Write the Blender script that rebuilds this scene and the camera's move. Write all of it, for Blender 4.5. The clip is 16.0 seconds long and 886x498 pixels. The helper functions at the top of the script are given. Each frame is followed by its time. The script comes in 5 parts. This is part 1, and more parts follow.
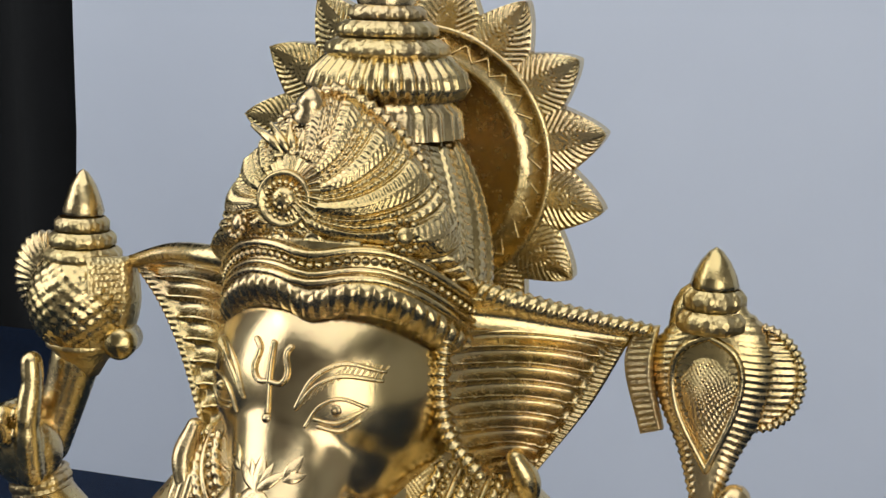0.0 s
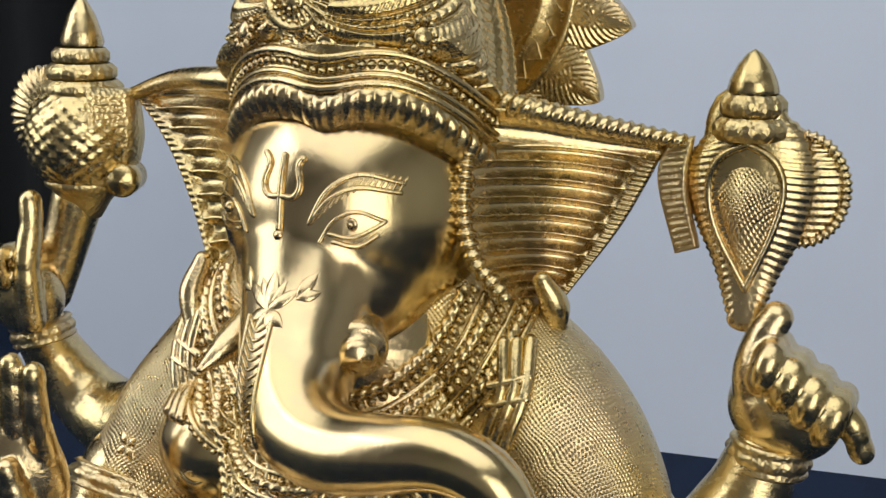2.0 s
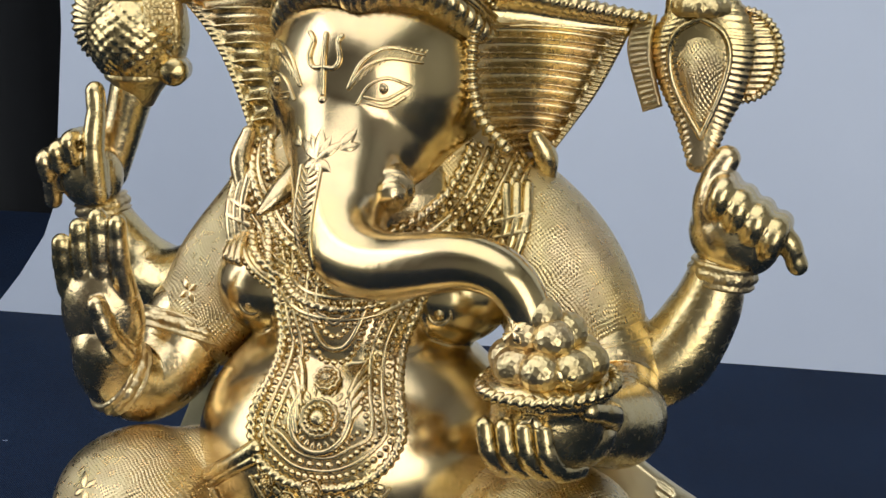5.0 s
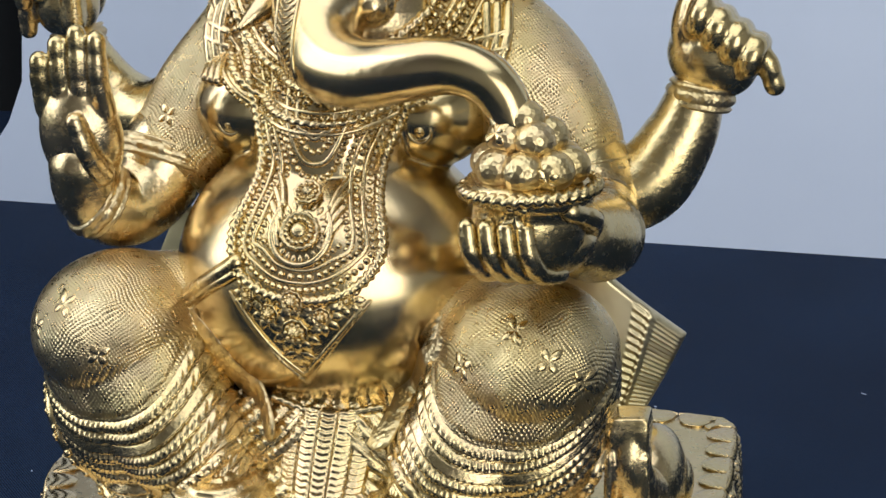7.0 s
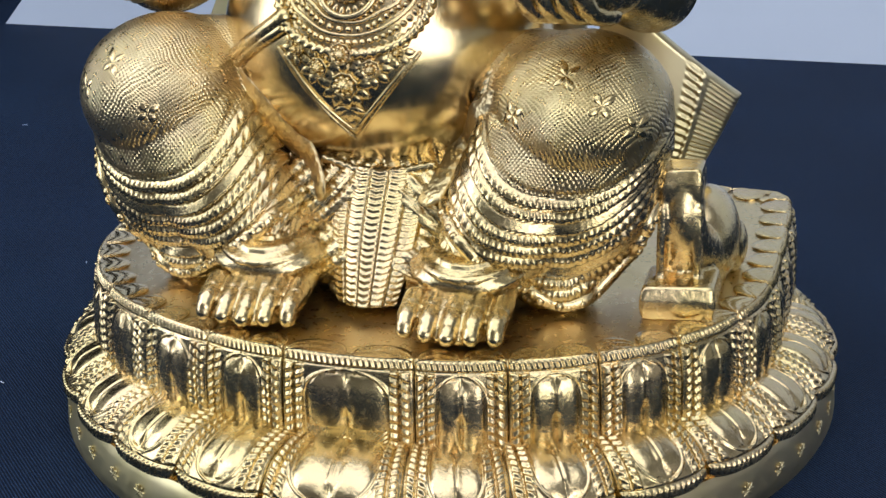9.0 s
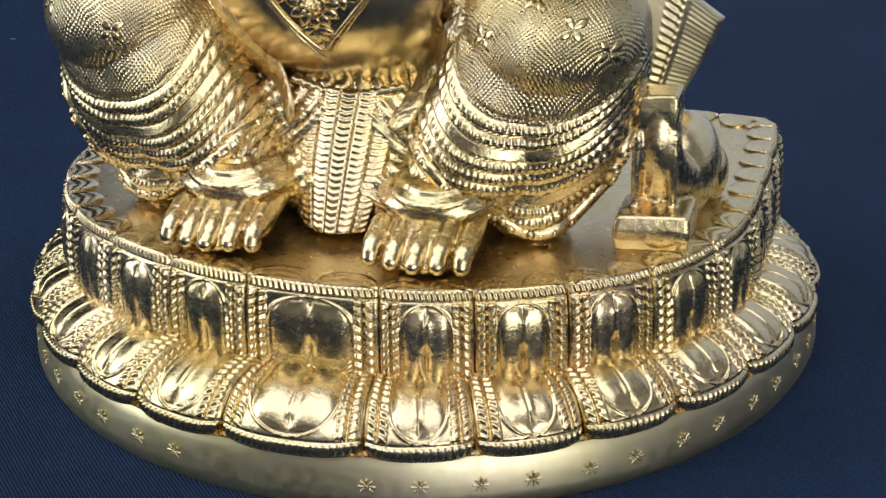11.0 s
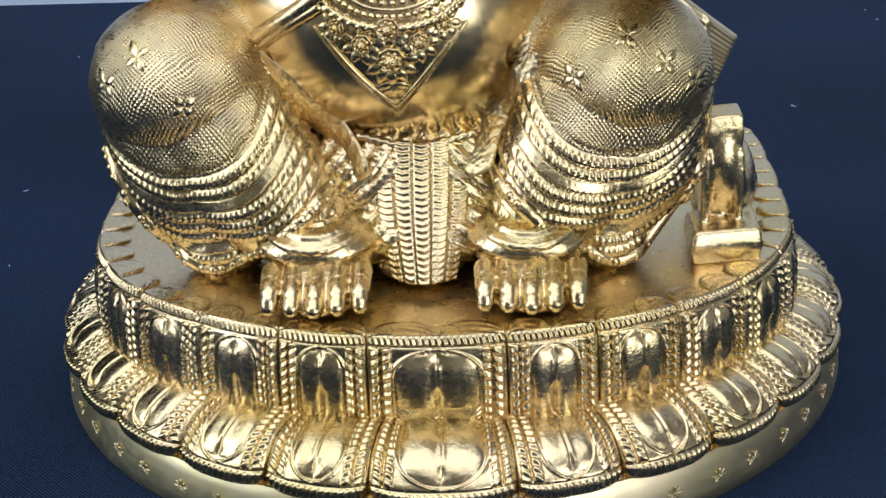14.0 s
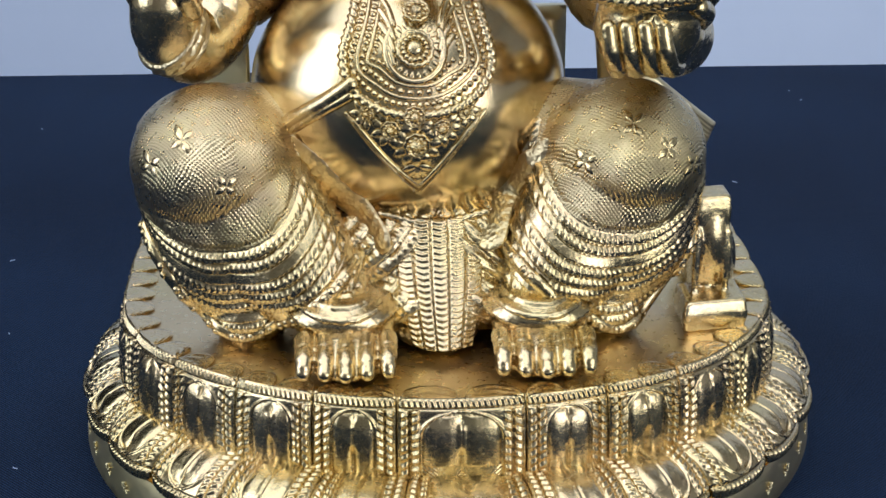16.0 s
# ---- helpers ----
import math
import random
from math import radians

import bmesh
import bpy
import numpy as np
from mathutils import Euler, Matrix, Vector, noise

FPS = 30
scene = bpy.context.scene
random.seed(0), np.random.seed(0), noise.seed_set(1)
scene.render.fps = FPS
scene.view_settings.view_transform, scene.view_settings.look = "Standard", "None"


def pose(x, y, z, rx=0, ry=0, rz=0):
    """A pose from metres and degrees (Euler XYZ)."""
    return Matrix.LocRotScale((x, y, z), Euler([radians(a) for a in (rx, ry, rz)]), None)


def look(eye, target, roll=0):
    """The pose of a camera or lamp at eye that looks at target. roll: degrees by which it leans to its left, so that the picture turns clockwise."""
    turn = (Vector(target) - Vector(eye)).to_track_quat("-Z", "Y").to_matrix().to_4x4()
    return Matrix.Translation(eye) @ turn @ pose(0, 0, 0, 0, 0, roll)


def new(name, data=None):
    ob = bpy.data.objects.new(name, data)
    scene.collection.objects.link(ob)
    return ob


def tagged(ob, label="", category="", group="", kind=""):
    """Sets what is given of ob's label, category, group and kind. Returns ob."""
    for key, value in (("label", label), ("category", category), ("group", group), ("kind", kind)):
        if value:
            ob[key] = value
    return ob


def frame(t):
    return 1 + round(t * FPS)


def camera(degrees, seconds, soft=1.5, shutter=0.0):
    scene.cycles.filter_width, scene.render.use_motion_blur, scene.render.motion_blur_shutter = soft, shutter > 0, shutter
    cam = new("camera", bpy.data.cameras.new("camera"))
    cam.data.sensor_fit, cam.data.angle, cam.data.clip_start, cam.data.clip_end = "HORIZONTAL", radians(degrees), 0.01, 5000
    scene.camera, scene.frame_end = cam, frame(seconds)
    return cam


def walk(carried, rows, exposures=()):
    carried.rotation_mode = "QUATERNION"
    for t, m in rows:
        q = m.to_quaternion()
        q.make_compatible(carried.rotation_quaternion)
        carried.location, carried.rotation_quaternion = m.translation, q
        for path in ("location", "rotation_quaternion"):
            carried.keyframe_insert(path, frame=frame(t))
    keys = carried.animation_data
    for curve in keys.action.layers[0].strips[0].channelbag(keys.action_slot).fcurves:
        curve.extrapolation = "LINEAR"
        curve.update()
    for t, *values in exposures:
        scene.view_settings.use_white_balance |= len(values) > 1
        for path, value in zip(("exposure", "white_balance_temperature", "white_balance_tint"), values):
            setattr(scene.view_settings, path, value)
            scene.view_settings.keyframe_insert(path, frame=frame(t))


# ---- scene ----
cam = camera(31.92, 16.0)
PATH = [
    (0, (0.12505, -0.31118, 0.31751), (-0.02683, 0.15252, 0.20837), 0.773),
    (0.5, (0.12357, -0.30874, 0.31356), (-0.02888, 0.15416, 0.20184), 0.671),
    (1, (0.12093, -0.30636, 0.30320), (-0.03172, 0.15615, 0.19013), 0.575),
    (1.5, (0.11898, -0.30227, 0.29282), (-0.03426, 0.15870, 0.17440), 0.242),
    (2, (0.11881, -0.30007, 0.28068), (-0.03485, 0.16025, 0.16029), -0.018),
    (2.5, (0.11859, -0.30550, 0.27151), (-0.03305, 0.15521, 0.15006), -0.385),
    (3, (0.11940, -0.32169, 0.26867), (-0.02909, 0.13937, 0.14464), -0.719),
    (3.5, (0.12014, -0.34625, 0.26808), (-0.02341, 0.11656, 0.14479), -0.796),
    (5.8, (0.11834, -0.38619, 0.26496), (-0.00199, 0.08160, 0.13578), -0.440),
    (6, (0.11725, -0.38719, 0.26311), (-0.00095, 0.08041, 0.13129), -0.300),
    (6.5, (0.11491, -0.39232, 0.24637), (0.00191, 0.07636, 0.11383), -0.129),
    (7, (0.11643, -0.39373, 0.23618), (0.00236, 0.07170, 0.09347), -0.174),
    (7.5, (0.11588, -0.39582, 0.22865), (-0.00094, 0.06606, 0.07691), -0.340),
    (8, (0.11433, -0.39790, 0.22305), (-0.00585, 0.05926, 0.06006), -0.612),
    (8.5, (0.11524, -0.39959, 0.21453), (-0.00924, 0.05276, 0.04167), -0.967),
    (9, (0.11762, -0.40002, 0.20635), (-0.00928, 0.04836, 0.02510), -1.286),
    (9.5, (0.12619, -0.39919, 0.20275), (-0.00609, 0.04510, 0.01539), -1.463),
    (9.7, (0.12850, -0.39840, 0.20527), (-0.00355, 0.04370, 0.01263), -1.338),
    (11.8, (0.12287, -0.38388, 0.20476), (-0.00544, 0.05270, -0.00244), -0.639),
    (12, (0.11686, -0.38456, 0.20217), (-0.00819, 0.05433, -0.00214), -0.665),
    (12.5, (0.09346, -0.38591, 0.20314), (-0.01498, 0.05756, -0.00075), -0.870),
    (13, (0.06808, -0.39059, 0.20858), (-0.01401, 0.05823, 0.00408), -1.222),
    (13.5, (0.03632, -0.39898, 0.21108), (-0.00644, 0.05651, 0.00933), -1.601),
    (14, (0.01639, -0.40782, 0.21689), (-0.00084, 0.04817, 0.01249), -2.135),
    (14.5, (0.00333, -0.41511, 0.22097), (-0.00131, 0.03994, 0.01383), -2.141),
    (15, (-0.01321, -0.42228, 0.21851), (-0.00477, 0.03425, 0.01478), -1.319),
    (15.5, (-0.02123, -0.42993, 0.21521), (-0.00295, 0.03167, 0.02391), -0.440),
    (16, (-0.02099, -0.43611, 0.23214), (0.00191, 0.02737, 0.04595), -0.139),
]
walk(cam, [(t, look(eye, target, roll)) for t, eye, target, roll in PATH],
     exposures=[(0, -0.2, 6600, 8), (3.5, -0.12, 6400, 8), (6, -0.05, 6200, 8), (9, 0.14, 5850, 9), (12, 0.20, 5700, 10), (16, 0.06, 5550, 10)])

# ---- world, light ----
world = bpy.data.worlds.new("room_dimness")
scene.world = world
world.use_nodes = True
bg = world.node_tree.nodes["Background"]
bg.inputs[0].default_value = (0.55, 0.62, 0.75, 1)
bg.inputs[1].default_value = 0.05


def area_lamp(name, eye, target, size_x, size_y, watts, color):
    data = bpy.data.lights.new(name, "AREA")
    data.shape, data.size, data.size_y, data.energy, data.color = "RECTANGLE", size_x, size_y, watts, color
    ob = new(name, data)
    ob.matrix_world = look(eye, target)
    return ob


area_lamp("ceiling_panel_light", (-0.15, -0.3, 1.6), (0, 0, 0.15), 2.4, 1.8, 23, (0.95, 0.97, 1.0))
# Unseen soft source at the left, set from brass highlights; no window known.
area_lamp("left_soft_light", (-1.5, -0.6, 0.85), (0, 0, 0.15), 1.0, 1.4, 14, (0.92, 0.96, 1.0))
# Added soft source low at the right front, from knee highlights; no doorway known.
area_lamp("right_soft_light", (1.05, -1.45, 0.40), (0, 0, 0.12), 1.1, 1.3, 15, (1.0, 0.97, 0.92))


# ---- materials ----
def material(name):
    m = bpy.data.materials.new(name)
    m.use_nodes = True
    t = m.node_tree
    return m, t.nodes, t.links, t.nodes["Principled BSDF"]


def nd(nodes, kind, **sets):
    n = nodes.new(kind)
    for k, v in sets.items():
        n.inputs[k].default_value = v
    return n


def ramp(nodes, stops):
    r = nodes.new("ShaderNodeValToRGB")
    el = r.color_ramp.elements
    while len(el) < len(stops):
        el.new(0.5)
    for e, (p, c) in zip(el, stops):
        e.position, e.color = p, (*c, 1)
    return r


def maths(nodes, links, op, a, b=None):
    n = nodes.new("ShaderNodeMath")
    n.operation = op
    for k, v in enumerate((a, b)):
        if v is None:
            continue
        if isinstance(v, (int, float)):
            n.inputs[k].default_value = v
        else:
            links.new(v, n.inputs[k])
    return n.outputs[0]


BRASS_A, BRASS_B, BRASS_C = (0.69, 0.545, 0.275), (0.59, 0.45, 0.20), (0.75, 0.62, 0.35)


def brass(name, rough=(0.14, 0.30), relief="none", depth=0.3, tone=(BRASS_B, BRASS_A, BRASS_C)):
    m, n, l, p = material(name)
    co = n.new("ShaderNodeTexCoord").outputs["Object"]
    big = nd(n, "ShaderNodeTexNoise", Scale=26.0, Detail=4.0, Roughness=0.6)
    fine = nd(n, "ShaderNodeTexNoise", Scale=420.0, Detail=5.0, Roughness=0.65)
    l.new(co, big.inputs["Vector"])
    l.new(co, fine.inputs["Vector"])
    r = ramp(n, [(0.32, tone[0]), (0.47, tone[1]), (0.56, tuple(c * k for c, k in zip(tone[1], (0.99, 0.96, 1.06)))), (0.7, tone[2])])
    l.new(big.outputs[0], r.inputs[0])
    l.new(r.outputs[0], p.inputs["Base Color"])
    p.inputs["Metallic"].default_value = 1.0
    mr = nd(n, "ShaderNodeMapRange")
    mr.inputs[1].default_value, mr.inputs[2].default_value = 0.3, 0.7
    mr.inputs[3].default_value, mr.inputs[4].default_value = rough
    l.new(fine.outputs[0], mr.inputs[0])
    l.new(mr.outputs[0], p.inputs["Roughness"])
    height, dist = fine.outputs[0], 0.00012
    if relief == "weave":
        s = n.new("ShaderNodeSeparateXYZ")
        wob = nd(n, "ShaderNodeTexNoise", Scale=60.0, Detail=2.0)
        l.new(co, wob.inputs["Vector"])
        add = n.new("ShaderNodeMixRGB")
        add.blend_type = "ADD"
        add.inputs[0].default_value = 0.007
        l.new(co, add.inputs[1])
        l.new(wob.outputs["Color"], add.inputs[2])
        l.new(add.outputs[0], s.inputs[0])
        u = s.outputs[0]
        v = maths(n, l, "MULTIPLY", maths(n, l, "ADD", s.outputs[1], s.outputs[2]), 0.75)
        k = math.pi / 0.0012
        a = maths(n, l, "SINE", maths(n, l, "MULTIPLY", maths(n, l, "ADD", u, v), k))
        b = maths(n, l, "SINE", maths(n, l, "MULTIPLY", maths(n, l, "SUBTRACT", u, v), k))
        hit = nd(n, "ShaderNodeTexNoise", Scale=330.0, Detail=3.0, Roughness=0.7)
        l.new(co, hit.inputs["Vector"])
        net = maths(n, l, "MULTIPLY", maths(n, l, "ABSOLUTE", a), maths(n, l, "ABSOLUTE", b))
        height, dist = maths(n, l, "ADD", maths(n, l, "MULTIPLY", net, maths(n, l, "ADD", hit.outputs[0], 0.35)), maths(n, l, "MULTIPLY", hit.outputs[0], 0.7)), 0.0007
    elif relief == "chased":
        vo = nd(n, "ShaderNodeTexVoronoi", Scale=900.0)
        l.new(co, vo.inputs["Vector"])
        height, dist = vo.outputs["Distance"], 0.0004
    elif relief == "worn":
        vo = nd(n, "ShaderNodeTexVoronoi", Scale=650.0)
        vo.feature = "SMOOTH_F1"
        un = nd(n, "ShaderNodeTexNoise", Scale=240.0, Detail=6.0, Roughness=0.62)
        l.new(co, vo.inputs["Vector"])
        l.new(co, un.inputs["Vector"])
        pit = nd(n, "ShaderNodeTexNoise", Scale=1500.0, Detail=3.0, Roughness=0.6)
        l.new(co, pit.inputs["Vector"])
        cut = maths(n, l, "ADD", maths(n, l, "MULTIPLY", vo.outputs["Distance"], 0.35), maths(n, l, "MULTIPLY", pit.outputs[0], 0.35))
        height, dist = maths(n, l, "ADD", maths(n, l, "MULTIPLY", un.outputs[0], 0.22), cut), 0.0006
    elif relief == "brushed":
        mp = n.new("ShaderNodeMapping")
        mp.inputs["Scale"].default_value = (1500, 1500, 60)
        mp.inputs["Rotation"].default_value = (0.2, 0.5, 0.3)
        br = nd(n, "ShaderNodeTexNoise", Scale=1.0, Detail=3.0)
        l.new(co, mp.inputs[0])
        l.new(mp.outputs[0], br.inputs["Vector"])
        height, dist = br.outputs[0], 0.0001
    bump = nd(n, "ShaderNodeBump", Strength=depth, Distance=dist)
    l.new(height, bump.inputs["Height"])
    l.new(bump.outputs[0], p.inputs["Normal"])
    return m


M_POLISH = brass("polished_brass", (0.17, 0.31), "worn", 0.34)
M_WEAVE = brass("cross_hatched_brass", (0.24, 0.34), "weave", 0.40)
M_CHASED = brass("chased_brass", (0.28, 0.40), "chased", 0.5)
M_DECK = brass("satin_brass", (0.25, 0.33), "none", 0.04)
M_PALE = brass("matt_pale_brass", (0.32, 0.46), "none", 0.4, ((0.64, 0.54, 0.27), (0.70, 0.60, 0.33), (0.76, 0.66, 0.40)))
M_MIRROR = brass("mirror_polished_brass", (0.16, 0.25), "brushed", 0.26)
STATUE_MATS = [M_POLISH, M_WEAVE, M_CHASED, M_PALE, M_MIRROR]
POL, WEA, CHA, PAL, MIR = 0, 1, 2, 3, 4


def cloth_material():
    m, n, l, p = material("navy_twill_cloth")
    co = n.new("ShaderNodeTexCoord").outputs["Object"]
    s = n.new("ShaderNodeSeparateXYZ")
    l.new(co, s.inputs[0])
    k = 2 * math.pi / 0.0009
    a = maths(n, l, "SINE", maths(n, l, "MULTIPLY", maths(n, l, "ADD", s.outputs[0], s.outputs[1]), k * 0.75))
    b = maths(n, l, "SINE", maths(n, l, "MULTIPLY", maths(n, l, "SUBTRACT", s.outputs[0], s.outputs[1]), k * 2.0))
    thread = maths(n, l, "ADD", maths(n, l, "MULTIPLY", a, 0.38), maths(n, l, "MULTIPLY", b, 0.12))
    big = nd(n, "ShaderNodeTexNoise", Scale=7.0, Detail=5.0)
    fuzz = nd(n, "ShaderNodeTexNoise", Scale=900.0, Detail=2.0)
    l.new(co, big.inputs["Vector"])
    l.new(co, fuzz.inputs["Vector"])
    h = maths(n, l, "ADD", thread, maths(n, l, "MULTIPLY", fuzz.outputs[0], 0.5))
    # Dark weave gaps and lighter thread highlights are painted into the colour.
    tone = maths(n, l, "ADD", maths(n, l, "MULTIPLY", h, 0.8), maths(n, l, "MULTIPLY", big.outputs[0], 0.5))
    r = ramp(n, [(0.1, (0.0012, 0.003, 0.010)), (0.45, (0.0045, 0.012, 0.037)), (0.85, (0.024, 0.054, 0.122))])
    l.new(tone, r.inputs[0])
    l.new(r.outputs[0], p.inputs["Base Color"])
    p.inputs["Roughness"].default_value = 0.75
    p.inputs["Specular IOR Level"].default_value = 0.15
    bump = nd(n, "ShaderNodeBump", Strength=0.9, Distance=0.0005)
    l.new(h, bump.inputs["Height"])
    l.new(bump.outputs[0], p.inputs["Normal"])
    return m


def plain(name, a, b, scale, rough, bump_d=0.0, strength=0.2):
    m, n, l, p = material(name)
    co = n.new("ShaderNodeTexCoord").outputs["Object"]
    no = nd(n, "ShaderNodeTexNoise", Scale=scale, Detail=6.0, Roughness=0.6)
    l.new(co, no.inputs["Vector"])
    r = ramp(n, [(0.3, a), (0.7, b)])
    l.new(no.outputs[0], r.inputs[0])
    l.new(r.outputs[0], p.inputs["Base Color"])
    p.inputs["Roughness"].default_value = rough
    if bump_d:
        bu = nd(n, "ShaderNodeBump", Strength=strength, Distance=bump_d)
        l.new(no.outputs[0], bu.inputs["Height"])
        l.new(bu.outputs[0], p.inputs["Normal"])
    return m


M_CLOTH = cloth_material()
M_SHEET = plain("white_vinyl_sheet", (0.60, 0.655, 0.78), (0.65, 0.705, 0.83), 5.0, 0.6, 0.004)
M_BLACK = plain("black_backing", (0.0015, 0.002, 0.003), (0.003, 0.0035, 0.005), 30.0, 1.0, 0.003)
M_WALL = plain("grey_wall_paint", (0.58, 0.57, 0.55), (0.64, 0.63, 0.61), 9.0, 0.8, 0.002)
M_CEIL = plain("white_ceiling_paint", (0.72, 0.72, 0.70), (0.78, 0.78, 0.76), 6.0, 0.85, 0.002)
M_FLOOR = plain("brown_floor", (0.12, 0.08, 0.05), (0.2, 0.14, 0.09), 12.0, 0.5, 0.002)


# ---- mesh tools ----
def mesh_object(name, verts, faces, mats, index=None, smooth=True, parent=None, label=""):
    me = bpy.data.meshes.new(name)
    me.from_pydata(verts, [], faces)
    for m in mats:
        me.materials.append(m)
    if index is not None:
        me.polygons.foreach_set("material_index", np.asarray(index, dtype=np.int32))
    me.polygons.foreach_set("use_smooth", np.full(len(me.polygons), smooth))
    me.update()
    ob = new(name, me)
    if parent is not None:
        ob.parent = parent
    if label:
        tagged(ob, label)
    return ob


def part(name, bm, mat, parent, label="", smooth=False):
    me = bpy.data.meshes.new(name)
    bm.to_mesh(me)
    bm.free()
    me.materials.append(mat)
    me.polygons.foreach_set("use_smooth", np.full(len(me.polygons), smooth))
    ob = new(name, me)
    ob.parent = parent
    if label:
        tagged(ob, label)
    return ob


def box_bm(x0, x1, y0, y1, z0, z1, bevel=0.0):
    bm = bmesh.new()
    bmesh.ops.create_cube(bm, size=1)
    bmesh.ops.transform(bm, verts=bm.verts, matrix=Matrix.Translation(((x0 + x1) / 2, (y0 + y1) / 2, (z0 + z1) / 2))
                        @ Matrix.Diagonal((x1 - x0, y1 - y0, z1 - z0, 1)))
    if bevel:
        bmesh.ops.bevel(bm, geom=bm.edges[:], offset=bevel, segments=2, affect="EDGES")
    return bm


def spline(ctrl, n):
    """A Catmull-Rom curve through the rows of ctrl, at n even steps of its length."""
    c = np.asarray(ctrl, float)
    c = np.vstack([2 * c[0] - c[1], c, 2 * c[-1] - c[-2]])
    out = []
    for k in range(1, len(c) - 2):
        t = np.linspace(0, 1, 24, endpoint=False)[:, None]
        a, b, d, e = c[k - 1], c[k], c[k + 1], c[k + 2]
        out.append(0.5 * (2 * b + (d - a) * t + (2 * a - 5 * b + 4 * d - e) * t**2 + (3 * b - a - 3 * d + e) * t**3))
    p = np.vstack([*out, c[-2:-1]])
    s = np.r_[0, np.cumsum(np.linalg.norm(np.diff(p[:, :3], axis=0), axis=1))]
    w = np.linspace(0, s[-1], n)
    return np.stack([np.interp(w, s, p[:, k]) for k in range(p.shape[1])], 1), s[-1]


def unit(v):
    return v / np.maximum(np.linalg.norm(v, axis=-1, keepdims=True), 1e-12)


class Sculpt:
    """Gathers the pieces of one cast figure into one mesh."""

    def __init__(self):
        self.v, self.f, self.m, self.count = [], [], [], 0

    def add(self, verts, faces, mat):
        self.v.append(np.asarray(verts, float))
        self.f.append(np.asarray(faces, int) + self.count)
        self.m.append(np.full(len(faces), mat))
        self.count += len(verts)

    def grid(self, p, mat, wrap_u=False, wrap_v=False, flip=False):
        nu, nv = p.shape[:2]
        i, j = np.meshgrid(np.arange(nu if wrap_u else nu - 1), np.arange(nv if wrap_v else nv - 1), indexing="ij")
        a, b = (i + 1) % nu, (j + 1) % nv
        q = np.stack([i * nv + j, a * nv + j, a * nv + b, i * nv + b], -1).reshape(-1, 4)
        self.add(p.reshape(-1, 3), q[:, ::-1] if flip else q, mat)

    def ell(self, c, r, rot=(0, 0, 0), disp=None, mat=POL, nu=64, nv=96):
        th, ph = np.linspace(0.001, math.pi - 0.001, nu), np.linspace(0, 2 * math.pi, nv, endpoint=False)
        th, ph = np.meshgrid(th, ph, indexing="ij")
        d = np.stack([np.sin(th) * np.cos(ph), np.sin(th) * np.sin(ph), np.cos(th)], -1)
        turn = np.array(Euler([radians(a) for a in rot]).to_matrix())
        p = (d * np.array(r)) @ turn.T + np.array(c)
        if disp is not None:
            nrm = unit((d / np.array(r)) @ turn.T)
            p = p + nrm * disp(p)[..., None]
        self.grid(p, mat, wrap_v=True)

    def tube(self, ctrl, rad, n=60, m=28, flat=1.0, ref=(0, -1, 0), disp=None, mat=POL, caps=True, pdisp=None):
        """A swept round bar. rad: a radius at each control point; flat: squeeze along ref."""
        c, length = spline(np.column_stack([ctrl, rad]), n)
        p, r = c[:, :3], c[:, 3]
        tan = unit(np.gradient(p, axis=0))
        if caps:
            k = np.array([0.9999, 0.98, 0.8, 0.5, 0.2])
            front = p[0] - tan[0] * (r[0] * k)[:, None]
            back = p[-1] + tan[-1] * (r[-1] * k[::-1])[:, None]
            p = np.vstack([front, p, back])
            r = np.r_[r[0] * np.sqrt(1 - k**2), r, r[-1] * np.sqrt(1 - k[::-1] ** 2)]
            tan = np.vstack([np.repeat(tan[:1], 5, 0), tan, np.repeat(tan[-1:], 5, 0)])
        a = np.array(ref, float)
        a = unit(a - tan * (tan @ a)[:, None])
        b = np.cross(tan, a)
        th = np.linspace(0, 2 * math.pi, m, endpoint=False)
        rr = r[:, None] * np.ones(m)
        if disp is not None:
            s = np.linspace(0, length, len(r))[:, None] * np.ones(m)
            rr = rr + disp(s, np.ones((len(r), 1)) * th, length)
        q = p[:, None] + a[:, None] * (rr * np.cos(th) * flat)[..., None] + b[:, None] * (rr * np.sin(th))[..., None]
        if pdisp is not None:
            q = q + unit(q - p[:, None]) * pdisp(q)[..., None]
        self.grid(q, mat, wrap_v=True)
        return p

    def lathe(self, base, axis, profile, m=40, disp=None, mat=POL):
        """Turned along axis from base: profile rows are (height, radius)."""
        ax = unit(np.array(axis, float))
        e = unit(np.cross(ax, (0.0, 1.0, 0.01)))
        g = np.cross(ax, e)
        th = np.linspace(0, 2 * math.pi, m, endpoint=False)
        pr = np.array(profile, float)
        rr = pr[:, 1:2] * np.ones(m)
        if disp is not None:
            rr = rr + disp(pr[:, :1] * np.ones(m), np.ones((len(pr), 1)) * th)
        q = np.array(base) + ax * pr[:, None, :1] + e * (rr * np.cos(th))[..., None] + g * (rr * np.sin(th))[..., None]
        self.grid(q, mat, wrap_v=True, flip=True)

    def loft(self, a, b, n=30, m=40, thick=0.003, bulge=0.0, push=(0, -1, 0), disp=None, mat=POL):
        """A leaf between the curves a and b, with a thickness; bulge curves it along push."""
        ca, cb = spline(a, m)[0], spline(b, m)[0]
        u = np.linspace(0, 1, n)[:, None, None]
        p = ca[None] * (1 - u) + cb[None] * u
        w = np.array(push, float)
        uu, vv = u[..., 0] * np.ones(m), np.ones((n, 1)) * np.linspace(0, 1, m)
        p = p + w * (bulge * np.sin(uu * math.pi))[..., None]
